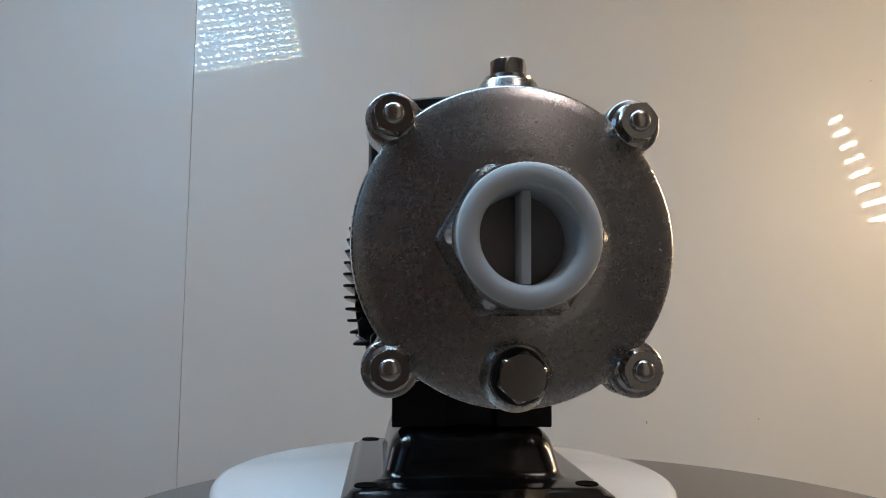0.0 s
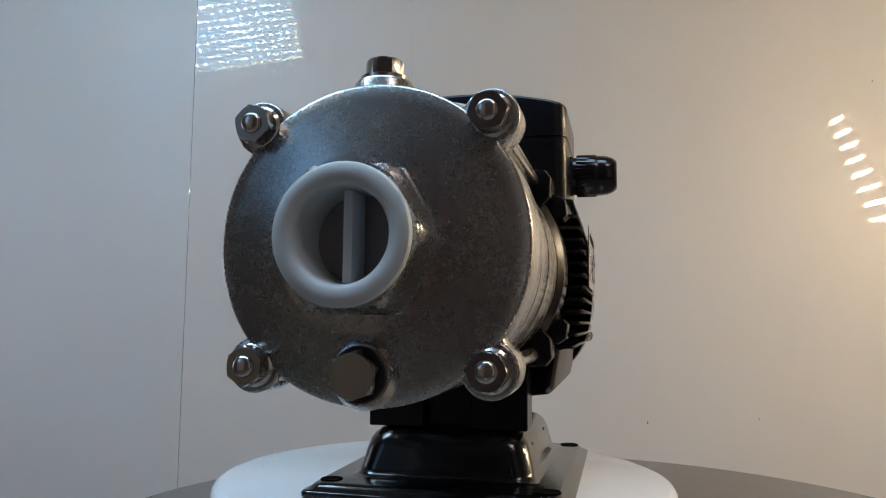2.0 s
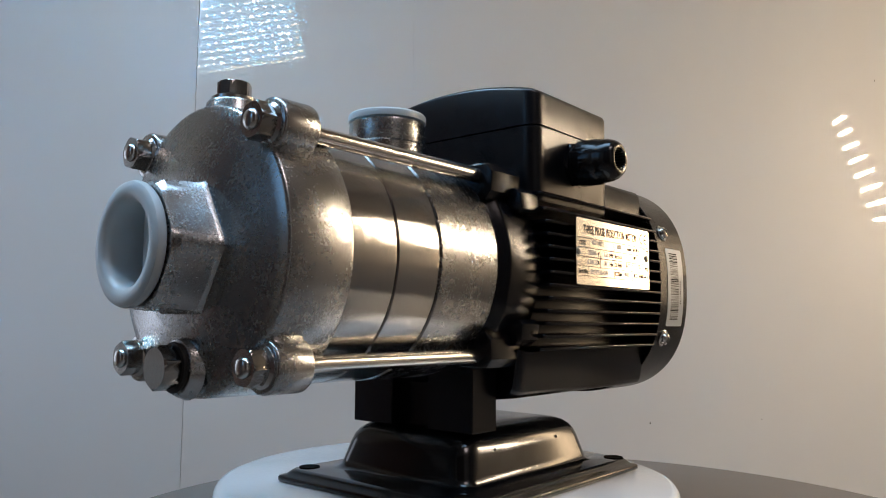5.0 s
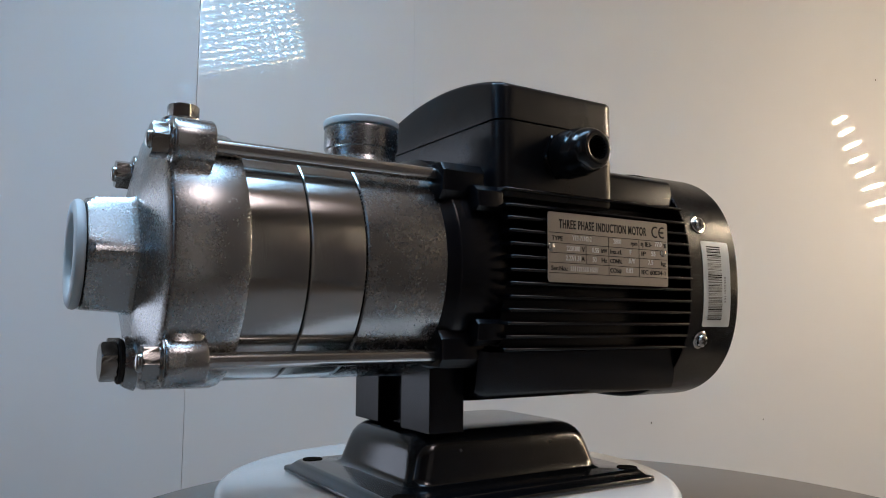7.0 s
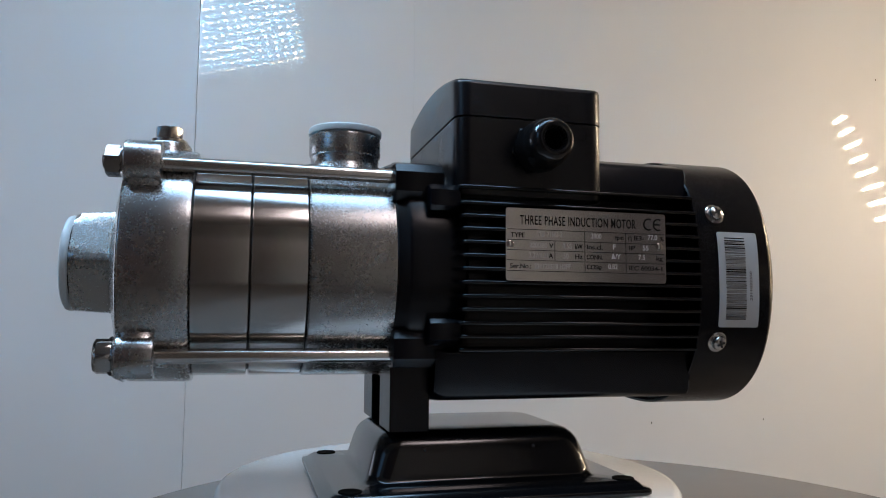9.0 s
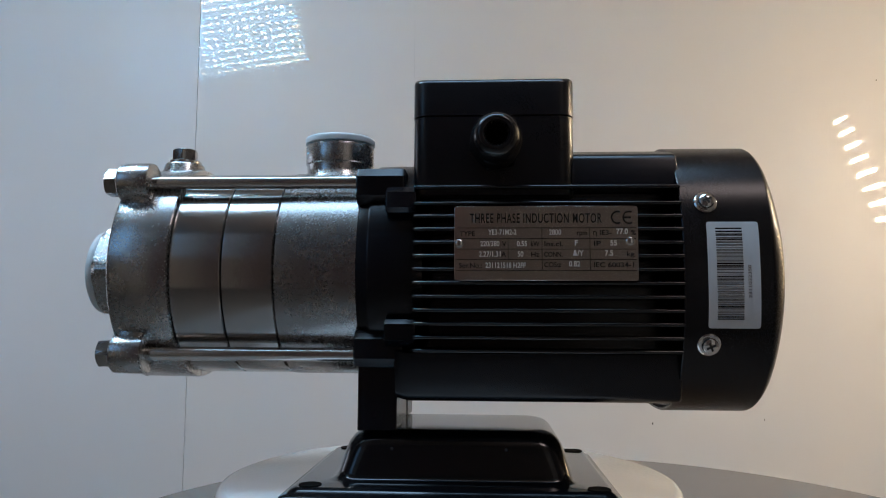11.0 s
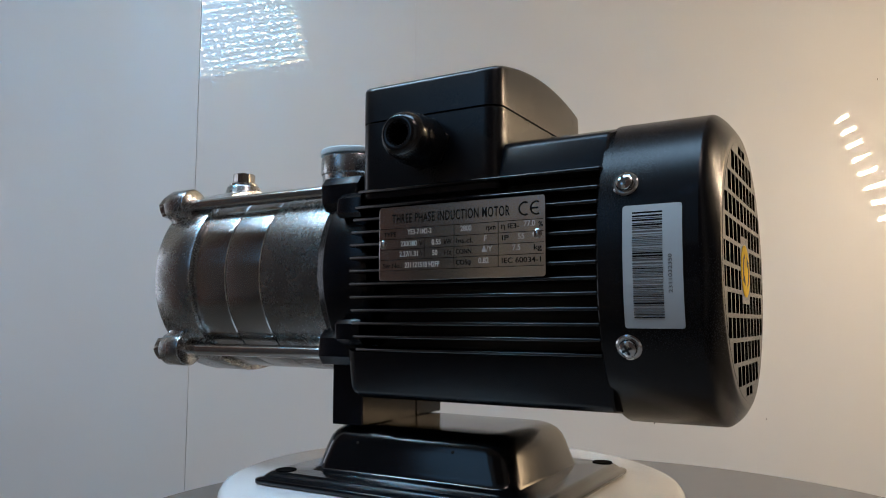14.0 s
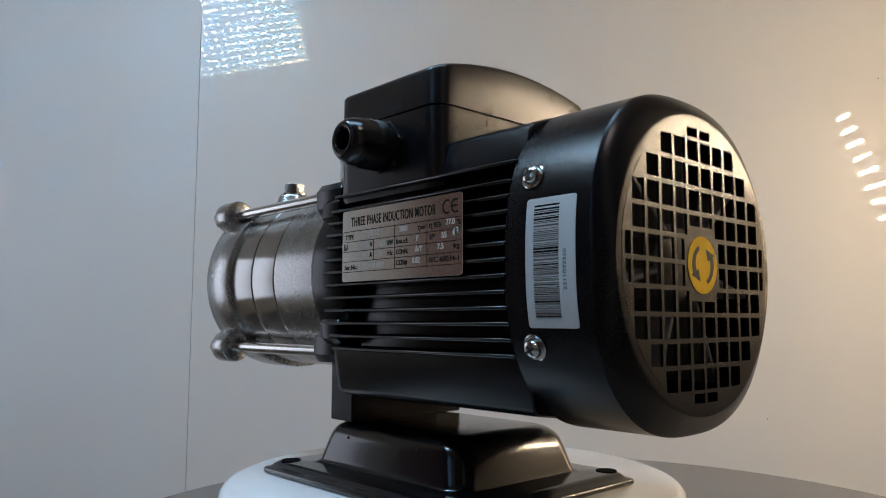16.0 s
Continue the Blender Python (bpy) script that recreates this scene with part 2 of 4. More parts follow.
def build_room():
    bm = bmesh.new()
    box(bm, -2.3, 2.1, WY + 0.125, WY + 0.2, -0.8, 2.3)
    wall = tagged(part("wall_north", bm, DARK), "glossy pale grey laminate wall panels with thin seams", "wall", kind="structure")
    edges = ((-2.3, -1.1055), (-1.1035, -0.5912), (-0.5898, -0.08495), (-0.0848, 1.10), (1.102, 2.1))
    for a, b in edges:
        bm = bmesh.new()
        box(bm, a, b, WY, WY + 0.006, -0.8, 2.3, 0.0005 if b < -0.5 else 0.00012, 1)
        if b < -0.59:  # these two panels lean back a little from the seam
            bmesh.ops.rotate(bm, cent=(-0.5915, WY, 0), matrix=Matrix.Rotation(radians(-3.4), 3, "Z"), verts=bm.verts[:])
        part("wall_panel", bm, WALL, wall)
    # Walls out of view, split into light and dark strips to shape the pump's reflections.
    for name, dims, mat, lab in (
            ("wall_west_1", (-2.42, -2.3, 0.16, WY + 0.2, -0.8, 2.3), PALE_PAINT, "unseen side wall, pale for the metal to mirror"),
            ("wall_west_2", (-2.42, -2.3, -0.45, 0.16, -0.8, 2.3), RED_REFLECTED, "unseen side wall, dark reddish for the metal to mirror"),
            ("wall_west_4", (-2.42, -2.3, -1.08, -0.45, -0.8, 2.3), SLATE_REFLECTED, "unseen side wall, slate grey for the metal to mirror"),
            ("wall_west_5", (-2.42, -2.3, -1.3, -1.08, -0.8, 2.3), RED_REFLECTED, "unseen side wall, dark reddish for the metal to mirror"),
            ("wall_west_3", (-2.42, -2.3, -2.4, -1.62, -0.8, 0.75), BEIGE_REFLECTED, "unseen side wall, beige for the metal to mirror"),
            ("wall_west_7", (-2.42, -2.3, -1.62, -1.3, -0.8, 0.75), SLATE_REFLECTED, "unseen side wall under the glowing panes, slate grey for the metal to mirror"),
            ("wall_west_6", (-2.42, -2.3, -2.4, -1.3, 2.2, 2.3), BEIGE_REFLECTED, "unseen beige side wall over the glowing panes"),
            ("wall_east_1", (2.1, 2.22, -0.9, WY + 0.2, -0.8, 2.3), PAINT, "plain painted side wall in warm light"),
            ("wall_east_2", (2.1, 2.22, -2.4, -0.9, -0.8, 2.3), DIM_REFLECTED, "unseen side wall, darkened to dim its reflection in the pump"),
            ("wall_south_1", (-2.42, -1.2, -2.52, -2.4, -0.8, 2.3), BEIGE_REFLECTED, "unseen rear wall, beige for the metal to mirror"),
            ("wall_south_2", (-1.2, -0.15, -2.52, -2.4, -0.8, 2.3), DARK_REFLECTED, "unseen rear wall, reddish brown for the metal to mirror"),
            ("wall_south_3", (-0.15, 0.75, -2.52, -2.4, -0.8, 2.3), UMBER_REFLECTED, "unseen rear wall, dark umber for the metal to mirror"),
            ("wall_south_east", (0.75, 2.22, -2.52, -2.4, -0.8, 2.3), PALE_PAINT, "unseen rear wall, pale for the metal to mirror"),
            ("ceiling", (-2.42, 2.22, -2.52, WY + 0.2, 2.3, 2.4), PAINT, "plain painted ceiling"),
            ("floor", (-2.42, 2.22, -2.52, WY + 0.2, -0.9, -0.8), FLOOR, "dark vinyl floor")):
        bm = bmesh.new()
        box(bm, *dims)
        tagged(part(name, bm, mat), lab, name.split("_")[0], kind="structure")
    # window shape out of view, its glowing panes added for the pump's blue sheen
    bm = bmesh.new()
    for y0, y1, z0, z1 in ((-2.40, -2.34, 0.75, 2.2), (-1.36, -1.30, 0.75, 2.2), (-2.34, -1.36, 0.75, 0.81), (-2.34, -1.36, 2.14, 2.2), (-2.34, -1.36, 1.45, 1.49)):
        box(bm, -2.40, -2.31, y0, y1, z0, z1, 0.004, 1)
    glow_frame = tagged(part("cool_glow_frame", bm, PALE_PAINT), "added window shape out of view with cool glowing panes", "window", kind="structure")
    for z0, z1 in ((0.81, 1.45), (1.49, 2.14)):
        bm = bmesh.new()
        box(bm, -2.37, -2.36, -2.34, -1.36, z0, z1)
        part("glow_pane", bm, COOL_GLOW, glow_frame)
    # small dents in the laminate
    for x, z, r in ((0.452, -0.125, 0.0022), (0.70, -0.115, 0.0016), (0.985, 0.66, 0.0018)):
        bm = bmesh.new()
        lathe(bm, [(0, -0.0008), (r * 0.6, -0.0006), (r, 0.0003)], 12, lambda a, b, c, x=x, z=z: (x + a * 0.6, WY + c, z + b * 1.4))
        part("scuff", bm, INK, wall)


def build_table():
    top = new("round_table")
    top.matrix_basis = pose(0.063, -0.006, -0.8)
    tagged(top, "round table with a dark grey-brown laminate top", "table")
    bm = bmesh.new()
    lathe(bm, [(0, 0.73), (0.309, 0.73), (0.3135, 0.734), (0.3145, 0.74), (0.3145, 0.755), (0.313, 0.759), (0.310, 0.76), (0, 0.76)], 160)
    part("tabletop", bm, TABLE, top)
    bm = bmesh.new()
    lathe(bm, [(0, 0.02), (0.03, 0.02), (0.03, 0.73), (0, 0.73)], 32)
    part("column", bm, HOUSING, top)
    bm = bmesh.new()
    lathe(bm, [(0, 0), (0.22, 0), (0.22, 0.008), (0.05, 0.02), (0, 0.02)], 64)
    part("base_plate", bm, HOUSING, top)


def build_turntable():
    t = new("turntable")
    tagged(t, "round white gloss plastic turntable carrying the pump", "turntable")
    bm = bmesh.new()
    lathe(bm, [(0, -0.012), (0.142, -0.012), (0.144, -0.0105), (0.1447, -0.008), (0.144, -0.004), (0.142, -0.0012), (0.139, 0.0), (0, 0.0)], 180)
    part("platter", bm, WHITE, t)
    bm = bmesh.new()
    lathe(bm, [(0, -0.04), (0.146, -0.04), (0.1475, -0.038), (0.1475, -0.018), (0.1455, -0.0145), (0.142, -0.0135), (0, -0.0135)], 180)
    part("base", bm, WHITE, t)
    return t


# ---------------------------------------------------------------- lamps seen in the wall's gloss, and the added left fill
def build_cool_panel():
    br, bl, tr = Vector((-0.632, -0.31, 1.246)), Vector((-1.130, -0.281, 1.152)), Vector((-0.642, -0.05, 1.396))
    ex = (br - bl).normalized()
    ey = (tr - br).normalized()
    n = ex.cross(ey).normalized()
    if n.z > 0:
        n = -n
    w, h = (br - bl).length, 0.56
    m = Matrix((ex, ey, n)).transposed().to_4x4()
    m.translation = bl
    lamp = new("led_panel_lamp")
    lamp.matrix_basis = m
    tagged(lamp, "square cool-white led panel lamp", "lamp")
    bm = bmesh.new()
    box(bm, -0.02, w + 0.02, -0.02, h + 0.02, -0.05, -0.004, 0.004)
    part("housing", bm, HOUSING, lamp)
    bm = bmesh.new()
    box(bm, 0, w, 0, h, -0.0035, 0.0)
    part("diffuser", bm, LED_DIFF, lamp)
    rng = random.Random(4)
    bm, be = bmesh.new(), bmesh.new()
    nx, ny = 15, 16
    for i in range(nx):
        for j in range(ny):
            x, y = (i + 0.5) * w / nx, (j + 0.35) * h / ny
            s = 0.0060 + rng.random() * 0.0035
            tgt = be if (i == nx - 1 or j == 0) else bm
            cx, cy = x + rng.uniform(-0.003, 0.003), y + rng.uniform(-0.003, 0.003)
            long = rng.choice((1.1, 1.2, 1.3, 1.9))
            vs = [tgt.verts.new((cx + s * long * math.cos(k * math.pi / 4), cy + s * 0.82 * math.sin(k * math.pi / 4), 0.003)) for k in range(8)]
            tgt.faces.new(vs)
    tagged(part("led_chips", bm, LED_COOL, lamp), kind="stuff")
    tagged(part("edge_led_chips", be, LED_EDGE, lamp), kind="stuff")
    top = m @ Vector((w / 2, h / 2, -0.045))
    inv = m.inverted()
    bm = bmesh.new()
    lathe(bm, [(0, top.z), (0.012, top.z), (0.012, 2.3), (0, 2.3)], 16, lambda a, b, c: inv @ Vector((top.x + a, top.y + b, c)))
    part("hanger", bm, HOUSING, lamp)


def build_left_fill():
    # Body for the added left fill; it stays out of view and gloss.
    lamp = new("left_fill_lamp")
    lamp.matrix_basis = pose(-1.72, 0.63, -0.8, 0, 0, -12)
    tagged(lamp, "unseen body and stand for the added cool fill light", "lamp")
    bm = bmesh.new()
    box(bm, -0.14, 0.0, -0.27, 0.27, 0.58, 1.42, 0.03)
    part("fill_housing", bm, HOUSING, lamp)
    bm = bmesh.new()
    lathe(bm, [(0, 0), (0.18, 0), (0.18, 0.012), (0.02, 0.03), (0.018, 0.60), (0, 0.60)], 24, along_z(-0.07, 0))
    part("stand", bm, HOUSING, lamp)


def build_warm_strip():
    lamp = new("led_strip_lamp")
    lamp.matrix_basis = pose(1.5, 0, -0.8)
    tagged(lamp, "upright warm-white led strip lamp on a stand", "lamp")
    bm = bmesh.new()
    lathe(bm, [(0, 0), (0.16, 0), (0.16, 0.012), (0.02, 0.03), (0.018, 1.24), (0, 1.24)], 24, along_z(0.035, 0.355))
    part("stand", bm, HOUSING, lamp)
    for k in range(8):
        z = 0.877 - k * 0.0596
        y = 0.078 + k * 0.0392
        bm = bmesh.new()
        half = 0.042 + 0.0035 * k
        box(bm, -0.012, 0.0, y - half, y + half, z + 0.8 - 0.0070, z + 0.8 + 0.0070, 0.004)
        part("led_bar", bm, LED_WARM, lamp)
    bm = bmesh.new()
    rows = [[(x, 0.078 + k * 0.0392 + dy, 1.677 - k * 0.0596) for x, dy in ((0.0, -0.02), (0.02, -0.02), (0.02, 0.02), (0.0, 0.02))] for k in (-0.6, 2, 4, 6, 7.6)]
    skin(bm, rows)
    part("spine", bm, HOUSING, lamp)


# ---------------------------------------------------------------- the pump
XC, ZC, ZM = 0.0128, 0.1294, 0.1268
CORNERS = ((-0.05, 0.0505), (0.05, 0.0505), (-0.05, -0.0505), (0.05, -0.0505))


def rrect(hx, hy, r, cx, cy, seg=6, mid=0):
    """Rounded rectangle; mid puts that many more points along each side."""
    r = min(r, hx * 0.98, hy * 0.98)
    pts = []
    for sx, sy, a in ((1, 1, 0), (-1, 1, 90), (-1, -1, 180), (1, -1, 270)):
        for k in range(seg + 1):
            b = radians(a + 90 * k / seg)
            pts.append((cx + sx * (hx - r) + r * math.cos(b), cy + sy * (hy - r) + r * math.sin(b)))
    if not mid:
        return pts
    out = []
    for k, p in enumerate(pts):
        out.append(p)
        if k % (seg + 1) == seg:
            q = pts[(k + 1) % len(pts)]
            out += [(p[0] + (q[0] - p[0]) * m / (mid + 1), p[1] + (q[1] - p[1]) * m / (mid + 1)) for m in range(1, mid + 1)]
    return out


def skin(bm, rings, cap0=True, cap1=True):
    vs = [[bm.verts.new(p) for p in ring] for ring in rings]
    n = len(vs[0])
    for a, b in zip(vs, vs[1:]):
        for i in range(n):
            bm.faces.new((a[i], a[(i + 1) % n], b[(i + 1) % n], b[i]))
    if cap0:
        bm.faces.new(vs[0][::-1])
    if cap1:
        bm.faces.new(vs[-1])
    return bm


def pump_end(pump):
    """Cast front end with its four lugs, suction port, plugs, nuts and tie rods."""
    axis = along_y(XC, ZC)
    bm = bmesh.new()
    lathe(bm, [(0, -0.2008), (0.036, -0.2008), (0.0385, -0.2003), (0.050, -0.1976), (0.060, -0.1950), (0.0653, -0.1937), (0.0663, -0.1931), (0.0668, -0.1920),
               (0.0672, -0.161), (0.0666, -0.1588), (0.064, -0.1585), (0, -0.1585)], 128, axis)
    casing = part("front_casing", bm, CAST, pump, "cast stainless steel end casing with four lugs", 40)
    for u, w in CORNERS:
        a = math.degrees(math.atan2(w, u))
        bm = bmesh.new()
        prof = [(0.0001, -0.1932), (0.0106, -0.1932), (0.0114, -0.1927), (0.0117, -0.1918), (0.0118, -0.1756), (0.0115, -0.1746), (0.0108, -0.1742), (0.0001, -0.1742)]
        lathe(bm, prof, 32, along_y(XC + u, ZC + w))
        # the web that ties the lug to the rim
        ca, sa = math.cos(radians(a)), math.sin(radians(a))
        rows = []
        for y, g in ((-0.1905, 0.92), (-0.1885, 1.0), (-0.1775, 1.0), (-0.1755, 0.92)):
            ring = []
            for d, s in ((0.050, 0.019), (0.062, 0.0150), (0.0665, 0.0122), (0.071, 0.0112), (0.071, -0.0112), (0.0665, -0.0122), (0.062, -0.0150), (0.050, -0.019)):
                ring.append((XC + d * ca - s * g * sa, y, ZC + d * sa + s * g * ca))
            rows.append(ring)
        skin(bm, rows)
        part("casing_lug", bm, CAST, casing, angle=40)

    bm = bmesh.new()
    rows = []
    n = 96
    for y, r, lim in ((-0.2000, 0.0345, 1), (-0.2018, 0.0331, 1), (-0.2035, 0.0326, 1), (-0.2195, 0.0314, 1), (-0.2225, 0.0310, 0.93)):
        ring = []
        for i in range(n):
            a = 2 * math.pi * i / n
            hr = r * math.cos(math.pi / 6) / math.cos(a % (math.pi / 3) - math.pi / 6)
            hr = min(hr, r * lim * 0.985) if lim < 1 else min(hr, r * 0.985)
            ring.append((XC + hr * math.cos(a), y, ZC + hr * math.sin(a)))
        rows.append(ring)
    for y, r in ((-0.2225, 0.0212), (-0.2010, 0.0210)):
        rows.append([(XC + r * math.cos(2 * math.pi * i / n), y, ZC + r * math.sin(2 * math.pi * i / n)) for i in range(n)])
    skin(bm, rows, False, True)
    port = part("suction_port", bm, CAST, pump, "hexagonal cast steel suction port", 20)
    bm = bmesh.new()
    lathe(bm, [(0.0210, -0.2260), (0.0262, -0.2232), (0.0270, -0.2242), (0.0272, -0.2256), (0.0266, -0.2272), (0.0252, -0.2281), (0.0222, -0.2283), (0.0200, -0.2277),
               (0.0187, -0.2262), (0.0183, -0.224), (0.0180, -0.2030), (0.0200, -0.2030)], 96, axis, True)
    part("plastic_cap", bm, CAP, port, "milky white plastic thread protector")
    bm = bmesh.new()
    lathe(bm, [(0.0205, -0.2222), (0.0252, -0.2222), (0.0254, -0.2228), (0.0252, -0.2235), (0.0205, -0.2235)], 72, axis)
    part("seal_ring", bm, RUBBER, port, "thin black seal ring")
    bm = bmesh.new()
    box(bm, XC - 0.0019, XC + 0.0019, -0.2185, -0.2035, ZC - 0.0178, ZC + 0.0178, 0.0006)
    part("cap_rib", bm, CAP, port)
    # The cap's floor is coloured darker than its rim to carry the shade.
    bm = bmesh.new()
    lathe(bm, [(0, -0.2028), (0.0188, -0.2028), (0.0188, -0.2020), (0, -0.2020)], 64, axis)
    part("cap_floor", bm, CAP_SHADE, port, "floor of the cap with its shade put into the colour")

    # drain plug low on the face
    fm = along_y(XC, 0.0768)
    bm = bmesh.new()
    lathe(bm, [(0, -0.196), (0.0148, -0.196), (0.0134, -0.1995), (0.0122, -0.2016), (0.0106, -0.2022), (0, -0.2024)], 48, fm)
    seat = part("drain_plug", bm, CAST, pump, "steel hexagon drain plug")
    bm = bmesh.new()
    lathe(bm, [(0, -0.2020), (0.0110, -0.2020), (0.0113, -0.2032), (0.0107, -0.2040), (0, -0.2040)], 48, fm)
    part("plug_washer", bm, RUBBER, seat)
    bm = bmesh.new()
    hex_nut(bm, 0.0101, -0.2120, -0.2040, fm, 20, 0.13)
    part("plug_head", bm, BOLT, seat)

    # vent plug on top
    fm = along_z(XC, -0.1768)
    bm = bmesh.new()
    lathe(bm, [(0, 0.188), (0.0165, 0.188), (0.0150, 0.1945), (0.0132, 0.1975), (0.0128, 0.2000), (0.0120, 0.2012), (0, 0.2012)], 48, fm)
    boss = part("vent_plug", bm, CAST, pump, "steel hexagon vent plug with a flange")
    bm = bmesh.new()
    lathe(bm, [(0, 0.2010), (0.0092, 0.2010), (0.0108, 0.2018), (0.0108, 0.2032), (0.0095, 0.2040), (0, 0.2040)], 40, fm)
    part("plug_flange", bm, ROD, boss)
    bm = bmesh.new()
    hex_nut(bm, 0.0084, 0.2036, 0.2112, fm, 12, 0.12)
    part("plug_head", bm, BOLT, boss)

    # nuts, washers and tie rods
    first = None
    for k, (u, w) in enumerate(CORNERS):
        at = pose(XC + u, 0, ZC + w, 0, (17, -8, 31, 4)[k], 0)
        if first is None:
            bm = bmesh.new()
            hex_nut(bm, 0.0085, -0.2019, -0.1946, along_y(0, 0), 0, 0.10)
            nut = part("nut", bm, BOLT, pump, "steel hexagon nut on a tie rod", at=at)
            bm = bmesh.new()
            lathe(bm, [(0, -0.1925), (0.0092, -0.1925), (0.0092, -0.1935), (0.0078, -0.1946), (0, -0.1946)], 32, along_y(0, 0))
            wa = part("washer", bm, ZINC, nut)
            bm = bmesh.new()
            lathe(bm, [(0.0046, -0.2005), (0.0046, -0.2020), (0.0041, -0.2032), (0.0032, -0.2038), (0.0015, -0.2041), (0, -0.2042)], 24, along_y(0, 0))
            st = part("stud_end", bm, ROD, nut)
            bm = bmesh.new()
            lathe(bm, [(0, -0.176), (0.0040, -0.176), (0.0040, -0.046), (0, -0.046)], 32, along_y(0, 0))
            rod = part("tie_rod", bm, ROD, pump, "round polished steel tie rod", at=pose(XC + u, 0, ZC + w))
            first = (nut, wa, st, rod)
        else:
            nut = share("nut", first[0], pump, at, "steel hexagon nut on a tie rod")
            share("washer", first[1], nut, Matrix())
            share("stud_end", first[2], nut, Matrix())
            share("tie_rod", first[3], pump, pose(XC + u, 0, ZC + w), "round polished steel tie rod")


def pump_stages(pump):
    axis = along_y(XC, ZC)
    for y0, y1 in ((-0.1582, -0.1283), (-0.1276, -0.0978)):
        bm = bmesh.new()
        lathe(bm, [(0.060, y0), (0.0630, y0), (0.0637, y0 + 0.0006), (0.0638, y0 + 0.0014), (0.0638, y1 - 0.0014), (0.0637, y1 - 0.0006), (0.0630, y1), (0.060, y1)], 160, axis)
        part("stage_sleeve", bm, SLEEVE, pump, "brushed stainless steel stage sleeve")
    bm = bmesh.new()
    lathe(bm, [(0.0605, -0.160), (0.0605, -0.09)], 96, axis)
    part("inner_barrel", bm, DARK, pump, "dark barrel in the seams")
    bm = bmesh.new()
    y0 = -0.0972
    lathe(bm, [(0.060, y0), (0.0632, y0), (0.0641, y0 + 0.0008), (0.0642, y0 + 0.002), (0.0643, -0.052), (0.0643, -0.047), (0.05, -0.047)], 160, axis)
    part("discharge_casing", bm, BLAST, pump, "bead-blasted stainless steel discharge casing")
    fm = along_z(XC, -0.0722)
    bm = bmesh.new()
    lathe(bm, [(0.0245, 0.1865), (0.0228, 0.1905), (0.0214, 0.1935), (0.0211, 0.1950), (0.0213, 0.1990), (0.0221, 0.1998), (0.0223, 0.2010), (0.0222, 0.2108),
               (0.0216, 0.2123), (0.0205, 0.2128), (0.0185, 0.2128), (0.0185, 0.195)], 72, fm)
    port = part("discharge_port", bm, CAST, pump, "round cast steel discharge port")
    bm = bmesh.new()
    lathe(bm, [(0, 0.2136), (0.0212, 0.2134), (0.0226, 0.2131), (0.0229, 0.2143), (0.0228, 0.2164), (0.0220, 0.2174), (0.0195, 0.2177), (0.018, 0.2168), (0, 0.2166)], 72, fm)
    part("plastic_cap", bm, CAP, port, "milky white plastic cap")


def pump_bracket(pump):
    axis = along_y(XC, ZC)
    bm = bmesh.new()
    lathe(bm, [(0.060, -0.0502), (0.0640, -0.0502), (0.0646, -0.0498), (0.0650, -0.0490), (0.0674, -0.0440), (0.0680, -0.0432), (0.0682, -0.0420), (0.0686, -0.030), (0.0684, -0.0180), (0.0670, -0.0120), (0.0630, -0.009), (0.05, -0.009)], 128, axis)
    br = part("motor_bracket", bm, BLACK, pump, "black painted bracket between pump and motor")
    for u, w in CORNERS:
        sx, sz = (1 if u > 0 else -1), (1 if w > 0 else -1)
        bm = bmesh.new()
        pts = [(0.038, 0.0370), (0.0560, 0.0360), (0.0605, 0.0410), (0.0612, 0.0520), (0.0575, 0.0568), (0.0490, 0.0578), (0.0390, 0.0570), (0.0330, 0.0530)]
        fm = (lambda a, b, c, sx=sx, sz=sz: (XC + sx * a, c, ZC + sz * b))
        extrude(bm, pts, -0.0512, -0.0228, 0.0016, fm)
        lug = part("bracket_lug", bm, BLACK, br, angle=25)
        bm = bmesh.new()
        pts = [(0.048, 0.0310), (0.0665, 0.0300), (0.0690, 0.0325), (0.0680, 0.0415), (0.0630, 0.0450), (0.048, 0.0450)]
        extrude(bm, pts, -0.0330, -0.0150, 0.0016, fm)
        part("bracket_pad", bm, BLACK, br, angle=25)
    bm = bmesh.new()
    for s in (-1, 1):
        a, b = sorted((s * 0.0143, s * 0.0472))
        box(bm, XC + a, XC + b, -0.0502, -0.0275, 0.0357, 0.092, 0.0006, 1)
    box(bm, XC - 0.0150, XC + 0.0150, -0.0410, -0.0280, 0.0358, 0.092)
    part("mounting_leg", bm, BLACK, pump, "black twin mounting leg standing on the foot", 25)


